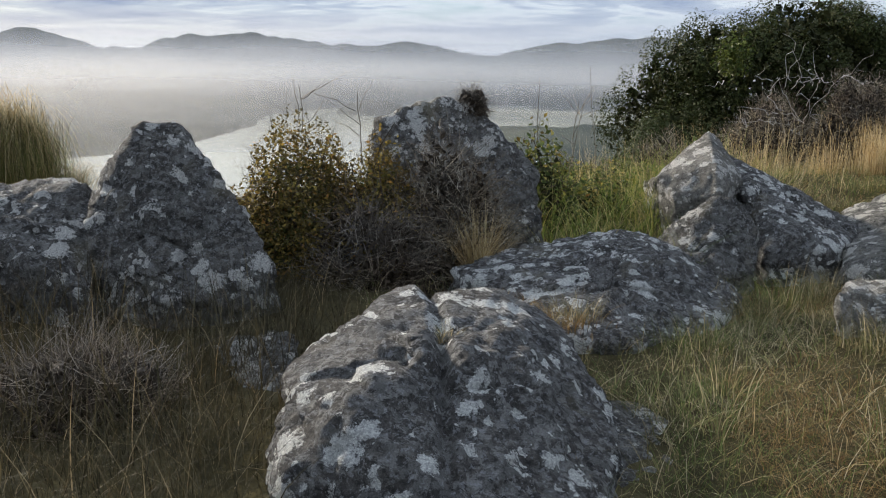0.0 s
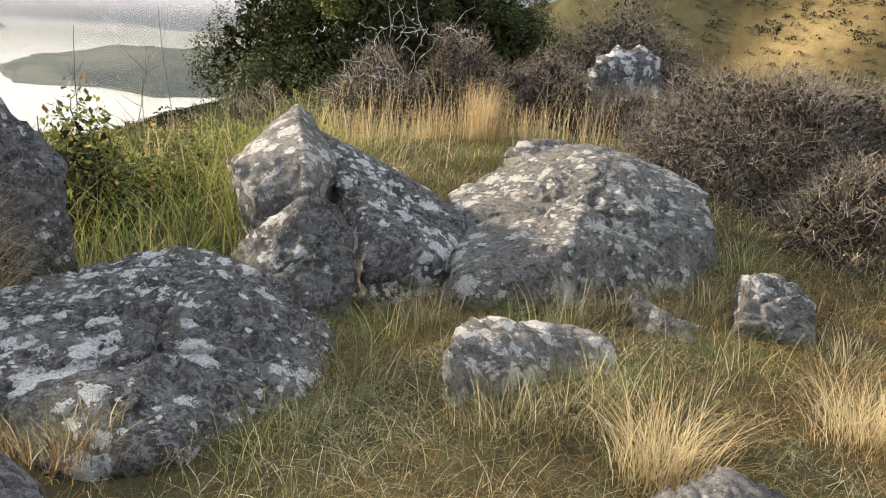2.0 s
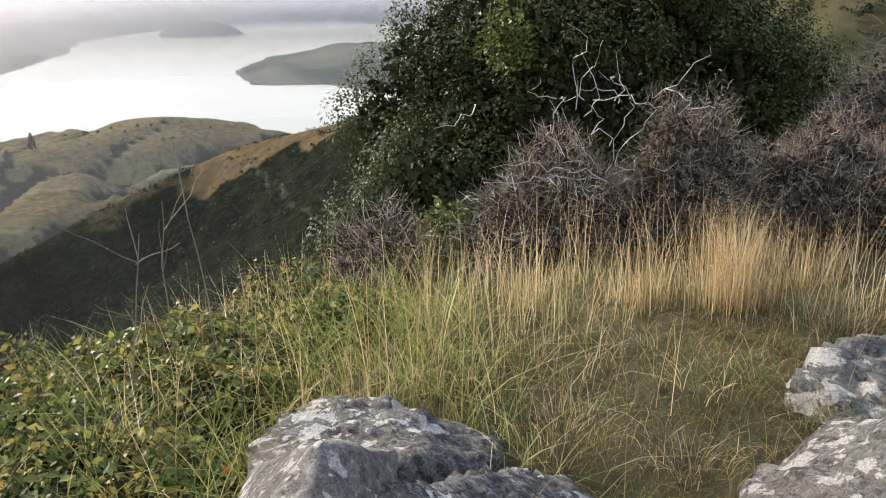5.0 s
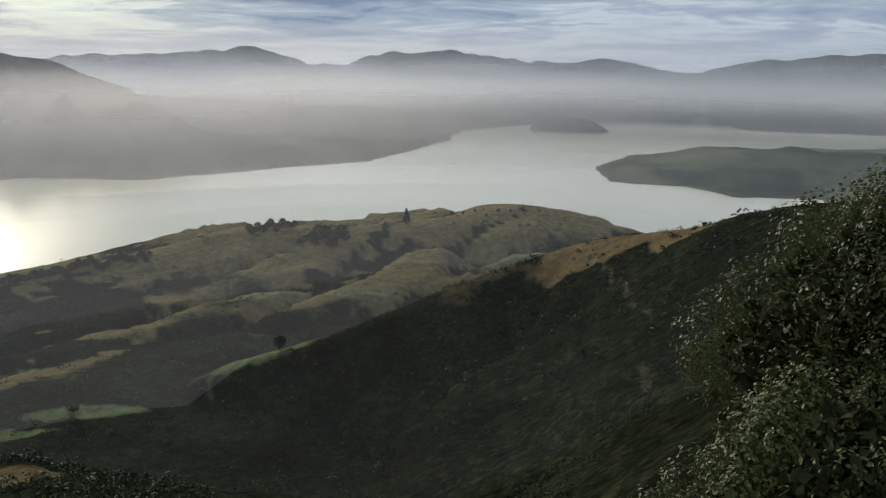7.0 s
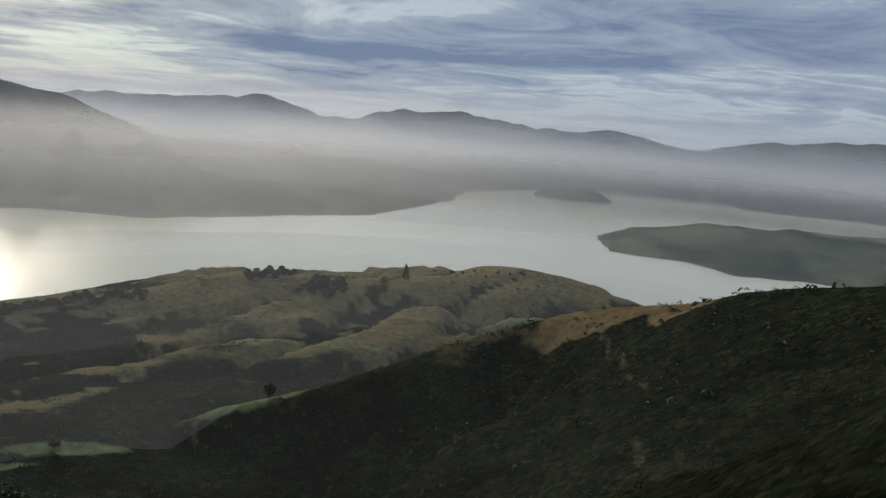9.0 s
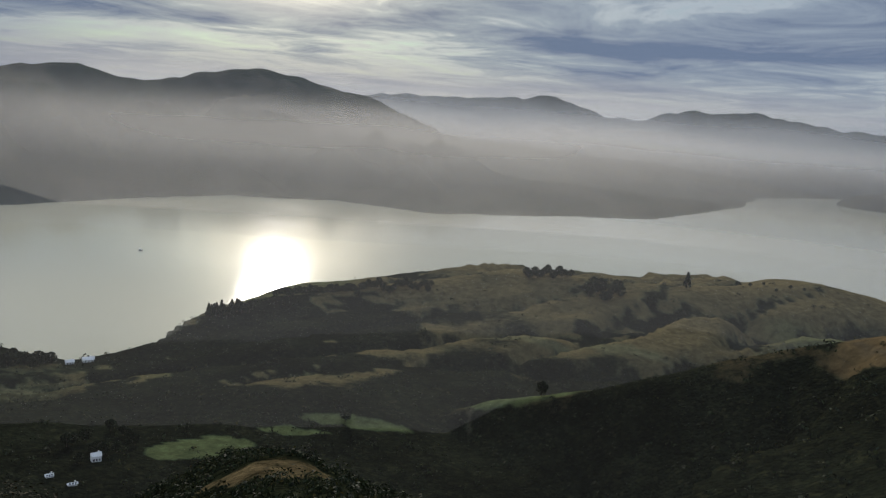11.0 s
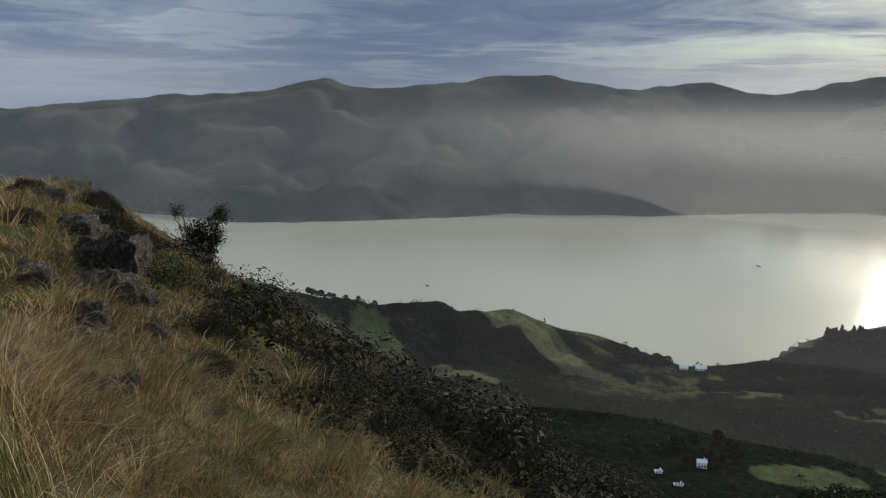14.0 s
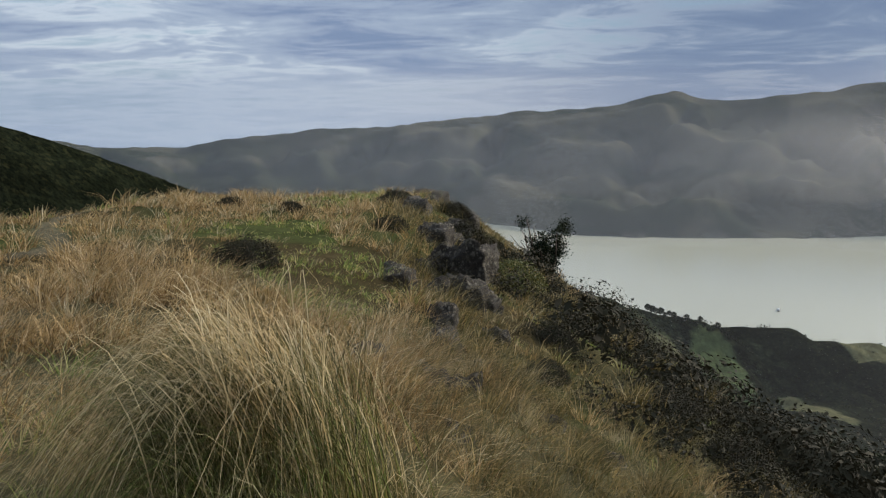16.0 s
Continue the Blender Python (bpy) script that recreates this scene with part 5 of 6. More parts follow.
leafy_shrub(-0.42, 5.46, -0.42, 0.42, 0.30, 9000, 0.030, M_LEAF_AUTUMN, "yellowing leafy shrub climbing on a boulder", 22)
leafy_shrub(0.75, 6.7, -0.55, 0.40, 0.35, 1950, 0.049, M_LEAF_VINE, "yellow-green brambly shrub on the brow", 23)
leafy_shrub(0.6, 7.75, -1.0, 0.78, 0.72, 6000, 0.050, M_LEAF_VINE, "tangled yellow-green bramble on the brow", 24)
leafy_shrub(1.35, 8.45, -1.08, 0.78, 0.60, 6000, 0.050, M_LEAF_VINE, "tangled yellow-green bramble on the brow", 25)
leafy_shrub(1.1, 7.25, -1.02, 0.66, 0.60, 5250, 0.050, M_LEAF_VINE, "low green bramble beside the peaked boulder", 26)
leafy_shrub(0.25, 8.6, -1.15, 0.66, 0.54, 3750, 0.050, M_LEAF_VINE, "low bramble at the edge of the drop", 27)
leafy_shrub(1.9, 9.4, -1.15, 0.5, 0.4, 2600, 0.04, M_LEAF_VINE, "low bramble at the edge of the drop", 28)
leafy_shrub(1.5, 7.95, -1.08, 0.45, 0.4, 2700, 0.048, M_LEAF_VINE, "low green bramble in the long grass", 30)
leafy_shrub(2.2, 8.8, -1.1, 0.45, 0.4, 2250, 0.048, M_LEAF_VINE, "low green bramble in the long grass", 32)
leafy_shrub(3.05, 10.0, -0.92, 0.32, 0.3, 2200, 0.06, M_LEAF_BRIGHT, "bright green glossy-leaved shrub", 29)


def evergreen(cx, cy, z0):
    """The big dark evergreen: a short trunk, limbs and many upright sprays of small leaves."""
    ob = empty("evergreen_tree", (cx, cy, z0), "large dense dark green evergreen tree on the brow", "tree")
    limbs = limb_paths(50, 1.9, 1.2, 1.9, 0.22, 7)
    sheet("limbwork", *stems(limbs, 0.06, 0.012), M_BARK, ob)
    trunk = np.stack([np.zeros(6), np.zeros(6), np.linspace(-0.9, 1.2, 6)], -1)[None] + RNG.normal(0, 0.04, (1, 6, 3))
    sheet("trunk", *stems(trunk, 0.2, 0.12), M_BARK, ob)
    # darkened leaves fill the crown where its inner shade falls
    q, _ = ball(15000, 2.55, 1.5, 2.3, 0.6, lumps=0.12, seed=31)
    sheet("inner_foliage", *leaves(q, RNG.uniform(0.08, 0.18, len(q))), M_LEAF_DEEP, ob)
    c, u = ball(400, 2.75, 1.65, 2.35, 0.84, lumps=0.12, seed=31)
    c2, _ = ball(110, 1.15, 0.8, 1.75, 0.8, lumps=0.12, seed=33)
    c = np.concatenate([c, c2 + np.array([-2.15, -1.1, -0.95])])
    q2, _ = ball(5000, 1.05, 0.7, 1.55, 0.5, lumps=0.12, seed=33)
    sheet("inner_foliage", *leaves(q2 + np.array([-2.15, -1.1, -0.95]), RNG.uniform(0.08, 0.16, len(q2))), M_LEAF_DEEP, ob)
    per = 235
    grow = np.repeat(RNG.uniform(0.13, 0.29, len(c)), per)[:, None]
    g = RNG.normal(size=(len(c) * per, 3))
    g /= np.linalg.norm(g, axis=1, keepdims=True)
    p = np.repeat(c, per, 0) + g * grow * np.array([1, 1, 1.35]) * RNG.uniform(0.75, 1.08, (len(g), 1))
    nrm = g * 2.8 + np.array([0, 0, 0.7])
    sheet("crown", *leaves(p, RNG.uniform(0.029, 0.050, len(p)), nrm), M_LEAF_CROWN, ob)
    b = np.array([-1.55, -1.45, 1.55]) + RNG.normal(size=(900, 3)) * np.array([0.11, 0.1, 0.14])
    sheet("bright_spray", *leaves(b, 0.055), M_LEAF_BRIGHT, ob, "lighter green spray of new leaves")
    b = np.array([-2.0, -0.8, 0.2]) + RNG.normal(size=(900, 3)) * np.array([0.16, 0.15, 0.16])
    sheet("low_spray", *leaves(b, 0.05), M_LEAF_DARK, ob)
    return ob


evergreen(5.45, 13.2, -1.65)


def bare_twig(cx, cy, z0, tall, label, seed, side=5, fork=0.5, mat=M_TWIG):
    rs = np.random.default_rng(seed)
    ob = empty("bare_stalk", (cx, cy, z0), label, "stalk")
    t = np.linspace(0, 1, 8)[:, None]
    main = t * np.array([rs.normal(0, 0.08), rs.normal(0, 0.05), 1.0]) * tall + np.cumsum(rs.normal(0, 0.012, (8, 3)), 0)
    sheet("main_stem", *stems(main[None], 0.005, 0.002), mat, ob)
    arms = []
    for k in range(side):
        j = rs.integers(2, 7)
        d = np.array([rs.normal(0, 1), rs.normal(0, 0.6), rs.uniform(0.3, 1.2)])
        arms.append(main[j] + np.linspace(0, 1, 6)[:, None] * d / np.linalg.norm(d) * tall * fork * rs.uniform(0.4, 1) + np.cumsum(rs.normal(0, 0.008, (6, 3)), 0))
    for a_ in arms:
        sheet("side_twig", *stems(a_[None], 0.003, 0.001), mat, ob)
    return ob


bare_twig(1.55, 8.3, -1.5, 1.35, "tall thin bare stalk on the brow", 41, 0)
bare_twig(0.75, 6.9, -1.3, 1.05, "thin bare forked twig above the thicket", 42, 2, 0.25)
bare_twig(1.30, 8.4, -1.4, 0.95, "bare branching twig on the brow", 43, 6)
bare_twig(1.15, 7.9, -1.4, 0.9, "bare branching twig on the brow", 44, 5)
bare_twig(-0.85, 5.5, -0.9, 0.65, "bare dead twig standing out of a shrub", 45, 5, 0.7)
bare_twig(-0.5, 5.6, -0.8, 0.55, "bare dead twig standing out of a shrub", 46, 4, 0.7)


def dead_branches(cx, cy, z0, label, seed):
    rs = np.random.default_rng(seed)
    ob = empty("dead_branches", (cx, cy, z0), label, "branches")
    for k in range(13):
        d = np.array([rs.normal(-0.3, 0.6), rs.normal(-0.5, 0.3), rs.uniform(0.15, 1.0)])
        d /= np.linalg.norm(d)
        L = rs.uniform(0.25, 0.7)
        q = np.linspace(0, 1, 9)[:, None] * d * L + np.cumsum(rs.normal(0, 0.034, (9, 3)), 0)
        q = q + rs.normal(0, 0.18, 3) * np.array([1.6, 0.6, 0.3])
        sheet("branch", *stems(q[None], 0.0045, 0.0016), M_DEADWOOD, ob)
    return ob


M_DEADWOOD = plain("silvered_deadwood", (0.33, 0.31, 0.285), 0.85, 0.25, 20.0)
dead_branches(3.85, 9.45, -0.75, "twisted silver-grey dead branches over the shrub", 51)
dead_branches(4.2, 9.9, -0.35, "twisted silver-grey dead branches over the shrub", 52)

# faded long grass between the bramble and the dry knoll
x, y = scatter(2600, 1.6, 3.4, 6.6, 9.6, lambda x, y: off_rocks(x, y) * smooth(-0.05, 0.2, fbm(x, y, 0.5, 3, 251)) * (1 - 0.9 * (x > 2.5) * (y < 7.5)))
p = on_ground(x, y)
stuff("faded_long_grass", blades(p, RNG.uniform(0.15, 0.5, len(x)), RNG.uniform(0.2, 1.4, len(x)), RNG.uniform(0.003, 0.006, len(x)), segs=4), M_MIXED, "faded long grass on the brow", "grass")

# tall thin seed stems over the knoll and the brow
x, y = scatter(1500, 1.2, 6.4, 6.9, 9.6, lambda x, y: off_rocks(x, y) * smooth(-0.05, 0.2, fbm(x, y, 0.7, 3, 261)) * (1 - 0.85 * (x > 2.3) * (x < 4.7) * (y < 7.7)))
p = on_ground(x, y)
stuff("seed_stems", blades(p, RNG.uniform(0.35, 0.8, len(x)), RNG.uniform(0.02, 0.5, len(x)), RNG.uniform(0.003, 0.005, len(x)), segs=4), M_STRAW, "tall thin pale seed stems over the grass", "grass")


# ---------------------------------------------------------------- the western slope
def slope_keep(x, y):
    r = np.hypot(x + 0.9, y - 8.1)
    return np.clip(9.0 / np.maximum(r, 3), 0.10, 1.0) * (r > 3.0)


x, y = scatter(13000, -60, -3.5, -16, 17, slope_keep)
x2, y2 = scatter(1500, -18, -3.6, 2.5, 11.5, lambda x, y: smooth(-0.15, 0.2, fbm(x, y, 0.8, 3, 415)))
x, y = np.concatenate([x, x2]), np.concatenate([y, y2])
mid_y = np.interp(x, [-34, -27, -20, -13], [0.0, 1.0, 3.2, 5.0])
green_ = smooth(0.0, 0.22, fbm(x, y, 6.0, 3, 401) + 0.62 * np.exp(-((y - mid_y) / 1.9) ** 2) * smooth(-8, -12, x) - 0.16)
olive_ = smooth(0.0, 2.2, y - mid_y - 1.0 + 1.5 * fbm(x, y, 3.0, 3, 407)) * smooth(-3, -6, x)
k = (track_away(x, y) > 0.45) & (scrub_line(x, y) < np.where(RNG.uniform(0, 1, len(x)) < 0.4, 5.0, 0.6) + 1.5 * fbm(x, y, 1.5, 2, 403))
x, y, green_, olive_ = x[k], y[k], green_[k], olive_[k]
rr = np.hypot(x + 0.9, y - 8.1)
size = np.clip(0.31 + 0.13 * RNG.normal(size=len(x)), 0.10, 0.6) * (1 + 0.012 * rr) * (1 - 0.45 * green_) * (0.65 + 0.9 * smooth(-0.2, 0.25, fbm(x, y, 1.3, 3, 409)))
pick = RNG.uniform(0, 1, len(x))
dull = (RNG.uniform(0, 1, len(x)) < olive_ * 0.92) & (RNG.uniform(0, 1, len(x)) > green_ * 0.7)
for nm, mat, sel, lab in (("olive_tussocks", M_OLIVE, dull & (pick > 0.8 * green_), "dull olive tussock grass on the steep slope"),
                          ("golden_tussocks", M_HILL, ~dull & (pick > 0.2 + 0.78 * green_), "golden dry tussock grass covering the hill"),
                          ("faded_tussocks", M_MIXED, ~dull & (pick <= 0.2 + 0.78 * green_) & (pick > 0.8 * green_), "faded tussock grass covering the hill"),
                          ("green_turf", M_REED, pick <= 0.8 * green_, "green grass tufts on the slope")):
    # each tussock is a tight crown of blades that fans out and bends with the wind
    many = np.where(rr[sel] < 14, 46, 20)
    bx, by, bs, d = (np.repeat(v_, many) for v_ in (x[sel], y[sel], size[sel], rr[sel]))
    m_ = len(bx)
    ox, oy = RNG.normal(0, 0.07, m_) * (1 + 0.03 * d), RNG.normal(0, 0.07, m_) * (1 + 0.03 * d)
    toward_ = np.arctan2(oy + 0.06, ox - 0.01)
    v, f = blades(on_ground(bx + ox, by + oy), bs * RNG.uniform(0.6, 1.05, m_), RNG.uniform(0.4, 1.6, m_), 0.0032 + 0.0009 * d, toward_, 0.45, 2)
    stuff(nm, (v, f), mat, lab, "grass")


def clump_mesh(centres, radius, per, leaf, squash=0.8, loose=0.7):
    """Foliage of many bushes in one mesh: lumpy shells of leaf sprays."""
    n = len(centres)
    u = RNG.normal(size=(n, per, 3))
    u[..., 2] = np.abs(u[..., 2]) - 0.2
    u /= np.linalg.norm(u, axis=2, keepdims=True)
    rad = np.asarray(radius)[:, None, None] * RNG.uniform(loose, 1.1, (n, per, 1))
    p = centres[:, None, :] + u * rad * np.array([1, 1, squash])
    s = np.repeat(np.asarray(radius) * leaf, per) * RNG.uniform(0.6, 1.3, n * per)
    return leaves(p.reshape(-1, 3), s, u.reshape(-1, 3) * 2.4)


# dark scrub under the brow: lumps of many sizes
x, y = scatter(3600, -46, -2.0, 7, 38, lambda x, y: np.clip(12.0 / np.maximum(np.hypot(x + 0.9, y - 8.1), 4), 0.2, 1))
brow_d = y - np.interp(x, [-60, -30, -12, -6, -3, -1], [3, 4.3, 4.5, 6.5, 8.2, 8.6])
rad = np.clip(np.exp(RNG.normal(-0.55, 0.55, len(x))), 0.22, 1.5)
k = (scrub_line(x, y) > -1.2 + rad * 1.8 - 1.6 * fbm(x, y, 2.2, 2, 405)) & (brow_d < 15) & (fbm(x, y, 2.4, 2, 419) > -0.1)
x, y, rad = x[k], y[k], rad[k]
rad = rad * np.interp(x, [-40, -18], [0.7, 1.0])
c = np.stack([x, y, height(x, y) + rad * 0.22], -1)
close_by = np.hypot(x + 0.9, y - 8.1) < 20
broad, slight = close_by & (rad > 0.6), close_by & (rad <= 0.6)
stuff("brow_scrub", joined([clump_mesh(c, rad * 0.72, 90, 0.28, 1.0, 0.9), clump_mesh(c[broad], rad[broad], 900, 0.057, 1.0, 0.90), clump_mesh(c[slight], rad[slight], 330, 0.085, 1.0, 0.90), clump_mesh(c[~close_by], rad[~close_by], 190, 0.125, 1.0, 0.92)]), M_DARKSCRUB, "dark dense scrub under the brow", "scrub")


def round_shrub(cx, cy, r_, label, mat=M_DARKSCRUB, n=7000, leaf=0.035):
    z0 = at(cx, cy)
    ob = empty("round_shrub", (cx, cy, z0), label, "shrub")
    sheet("branchwork", *stems(limb_paths(20, r_, r_, r_ * 1.1), 0.02, 0.006), M_BARK, ob)
    p, u = ball(n, r_ * 1.15, r_ * 1.15, r_ * 0.9, 0.6, seed=int(abs(cx * 3)))
    sheet("foliage", *leaves(p, RNG.uniform(0.6, 1.3, n) * leaf * r_ * 2, u), mat, ob)
    return ob


for cx, cy, r_ in ((-15.8, 3.2, 0.55), (-37.5, -4.6, 0.55), (-32.7, -0.5, 0.45), (-46.9, 4.6, 0.9), (-33.5, 6.0, 0.9), (-36.5, 6.8, 0.7), (-22.9, 15.0, 0.9), (-23.4, 16.7, 0.8), (-16.5, 12.2, 0.7),
                   (-43.0, 2.0, 0.8), (-17.9, 11.2, 0.75), (-19.6, 8.9, 0.5), (-15.6, 8.6, 0.4), (-26.5, 4.2, 0.5)):
    round_shrub(cx, cy, r_, "dark rounded shrub on the tussock slope")
round_shrub(-26.9, 7.8, 1.05, "dense dark-green rounded shrub below the crag", M_LEAF_DARK, 6000, 0.03)


def outcrop(cx, cy, w_, d_, h_, seed, label, mat=None):
    z0 = at(cx, cy)
    rs = np.random.default_rng(seed)
    pts_ = [(cx + rs.uniform(-w_, w_), cy + rs.uniform(-d_, d_), z0 + h_ * rs.uniform(-0.05, 0.62 if w_ > 1 else 0.4)) for k in range(11)]
    return boulder(label, pts_, seed, mat or M_CRAG, 0.14, z0 - 0.8, 5 if h_ > 2 else 4, name="rock_outcrop", sharp=26.0, chip=2.0)


CRAGS = [(-22.6, 6.6, 1.25, 0.8, 2.2), (-20.2, 6.9, 0.9, 0.6, 1.3), (-28.2, 5.4, 1.5, 0.9, 1.3), (-31.0, 5.6, 1.4, 0.9, 1.2), (-24.0, 6.3, 1.3, 0.7, 0.8), (-22.3, 5.8, 0.8, 0.5, 0.5), (-35, 5.6, 1.6, 1.0, 1.2), (-41.5, 3.0, 2.0, 1.3, 1.2), (-55, 2.6, 2.5, 1.5, 1.1), (-48, 5.2, 1.6, 1.0, 1.2), (-41, 8.6, 1.4, 0.8, 1.2)]
LOW_ROCKS = [(-16.2, 6.6, 0.75, 0.5, 0.75), (-14.7, 6.9, 0.6, 0.4, 0.7), (-14.2, 7.5, 0.5, 0.35, 0.6), (-9.9, 6.35, 0.4, 0.3, 0.5), (-11.3, 7.0, 0.55, 0.35, 0.55), (-12.2, 7.3, 0.5, 0.35, 0.6), (-12.9, 8.7, 0.35, 0.3, 0.5), (-12.3, 9.4, 0.4, 0.3, 0.5),
             (-18.5, 5.6, 0.65, 0.4, 0.75), (-19.5, 6.3, 0.75, 0.45, 0.8), (-6.2, 8.4, 0.3, 0.25, 0.38), (-5.1, 9.1, 0.35, 0.25, 0.36), (-17.3, 7.6, 0.7, 0.45, 0.7), (-20.8, 7.4, 0.9, 0.5, 0.9), (-25.6, 6.9, 1.1, 0.7, 1.5), (-8.6, 7.5, 0.4, 0.3, 0.45)]
for k, (cx, cy, w_, d_, h_) in enumerate(CRAGS + LOW_ROCKS):
    outcrop(cx, cy, w_, d_, h_, 60 + k, "grey rock outcrop in the tussock slope")


def brow_tree(cx, cy, tall):
    z0 = at(cx, cy) - 0.9
    ob = empty("brow_tree", (cx, cy, z0), "small wind-shaped dark tree with bare branches at the brow", "tree")
    rs = np.random.default_rng(77)
    trunk, tips = [], []
    for k in range(12):
        d = np.array([rs.normal(0, 0.14), rs.normal(0.05, 0.19), 1.0])
        q = np.linspace(0, 1, 8)[:, None] * d * tall * rs.uniform(0.6, 0.95) + np.cumsum(rs.normal(0, 0.05, (8, 3)), 0) + np.array([0, rs.normal(0, 0.25), 0])
        trunk.append(q)
        tips.append(q)
    sheet("trunk", *stems(np.array(trunk), 0.09, 0.03), M_BARK, ob)
    cl = []
    for q in tips:
        for j in range(4, 8):
            if q[j][1] > -0.45 or rs.uniform() < 0.25:
                cl.append(q[j] + rs.normal(0, 0.14, 3))
    cl = np.array(cl)
    p = np.repeat(cl, 260, 0) + RNG.normal(size=(len(cl) * 260, 3)) * np.array([0.17, 0.20, 0.17])
    sheet("crown", *leaves(p, RNG.uniform(0.07, 0.13, len(p))), M_SCRUB, ob)
    bare = []
    for k in range(16):
        d = np.array([rs.normal(0, 0.3), -rs.uniform(0.3, 1.0), rs.uniform(0.3, 1.0)])
        bare.append(np.array([0, 0, tall * rs.uniform(0.2, 0.5)]) + np.linspace(0, 1, 8)[:, None] * d * tall * 0.42 + np.cumsum(rs.normal(0, 0.05, (8, 3)), 0))
    sheet("bare_branch", *stems(np.array(bare), 0.03, 0.010), M_TWIG, ob, "bare grey dead branches")
    return ob


brow_tree(-43.0, 9.35, 4.3)

# pale tussocks standing among the scrub under the brow
for cx, cy, tall_ in ((-27.0, 11.3, 0.8), (-24.5, 12.0, 0.7), (-21.5, 12.6, 0.8), (-29.5, 9.6, 0.7), (-16.2, 10.2, 0.6)):
    tussock(cx, cy, tall_, 420, 0.2, M_OLIVE, "faded olive tussock among the dark scrub", (0.3, 1.1), None, 0.6, (0.008, 0.014), 4, z=at(cx, cy) + 0.25, stalks=200)


# ---------------------------------------------------------------- valley and harbour
def bush_keep(x, y):
    z = height(x, y)
    c_ = cover_of(x, y, z).sum(-1)
    yard = (np.abs(np.degrees(np.arctan2(-x, y - 5)) - 55.0) < 2.2) & (np.hypot(x, y - 5) > 480) & (np.hypot(x, y - 5) < 566)
    return smooth(0.16, 0.10, c_) * (shore(x, y) > 12) * ~yard


def wide(n, a0, a1, r0, r1, power=0.6):
    az, r_ = np.radians(RNG.uniform(a0, a1, n)), r0 + (r1 - r0) * RNG.uniform(0, 1, n) ** power
    return -np.sin(az) * r_, 5 + np.cos(az) * r_


x, y = wide(7500, -40, 100, 130, 1300, 0.75)
k = (RNG.uniform(0, 1, len(x)) < bush_keep(x, y)) & ((np.hypot(x, y) > 260) | (x < 0))
x, y = x[k], y[k]
rad = RNG.uniform(1.6, 4.2, len(x))
c = np.stack([x, y, height(x, y) + rad * 0.2], -1)
close_by = np.hypot(x, y) < 380
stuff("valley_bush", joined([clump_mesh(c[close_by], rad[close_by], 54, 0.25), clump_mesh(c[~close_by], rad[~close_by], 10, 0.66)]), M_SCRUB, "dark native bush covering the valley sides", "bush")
x, y = wide(2400, -25, 100, 24, 150, 0.8)
k = (near_height(x, y) < -9 - 0.05 * np.hypot(x, y)) & (y > 12)
x, y = x[k], y[k]
rad = RNG.uniform(0.5, 1.5, len(x))
c = np.stack([x, y, height(x, y) + rad * 0.2], -1)
close_by = np.hypot(x, y) < 70
stuff("hillside_scrub", joined([clump_mesh(c[close_by], rad[close_by], 80, 0.17), clump_mesh(c[~close_by], rad[~close_by], 34, 0.36)]), M_STEEPSCRUB, "scrub on the steep hillside, cloud shade put into its colour", "scrub")
x, y = wide(2600, -66, -34, 130, 230, 0.7)
rad = np.clip(np.exp(RNG.normal(-0.5, 0.4, len(x))), 0.3, 1.8)
c = np.stack([x, y, height(x, y) + rad * 0.2], -1)
stuff("hillside_shrubs", clump_mesh(c, rad, 16, 0.6), M_SCRUB, "dark shrubs dotted over the neighbouring hill", "shrubs")
x, y = wide(3000, 28, 58, 95, 330, 0.7)
k = (along(KNOLL, x, y)[0] < 62) & (cover_of(x, y, height(x, y)).sum(-1) < 0.12)
x, y = x[k], y[k]
rad = RNG.uniform(0.6, 1.7, len(x))
c = np.stack([x, y, height(x, y) + rad * 0.25], -1)
stuff("knoll_scrub", clump_mesh(c, rad, 15, 0.8), M_SCRUB, "dark scrub on the spur below the brow", "scrub")
# scrub dotted along the spur's crest
x, y = wide(2600, -24, 20, 430, 680, 1.0)
k = (along(SPUR, x, y)[0] < 60) & (fbm(x, y, 40, 3, 421) > -0.05)
x, y = x[k], y[k]
rad = np.clip(np.exp(RNG.normal(0.0, 0.4, len(x))), 0.5, 2.2)
c = np.stack([x, y, height(x, y) + rad * 0.2], -1)
stuff("spur_shrubs", clump_mesh(c, rad, 24, 0.6), M_SCRUB, "dark shrubs dotted along the crest of the spur", "shrubs")
# single dark shrubs dotted over the pastures
x, y = wide(2600, -40, 100, 120, 1250, 0.6)
k = (bush_keep(x, y) < 0.3) & ((np.hypot(x, y) > 260) | (x < 0))
x, y = x[k], y[k]
rad = np.clip(np.exp(RNG.normal(0.35, 0.5, len(x))), 0.6, 4.0)
c = np.stack([x, y, height(x, y) + rad * 0.35], -1)
stuff("pasture_shrubs", clump_mesh(c, rad, 26, 0.55), M_SCRUB, "small dark shrubs dotted over the pasture", "shrubs")


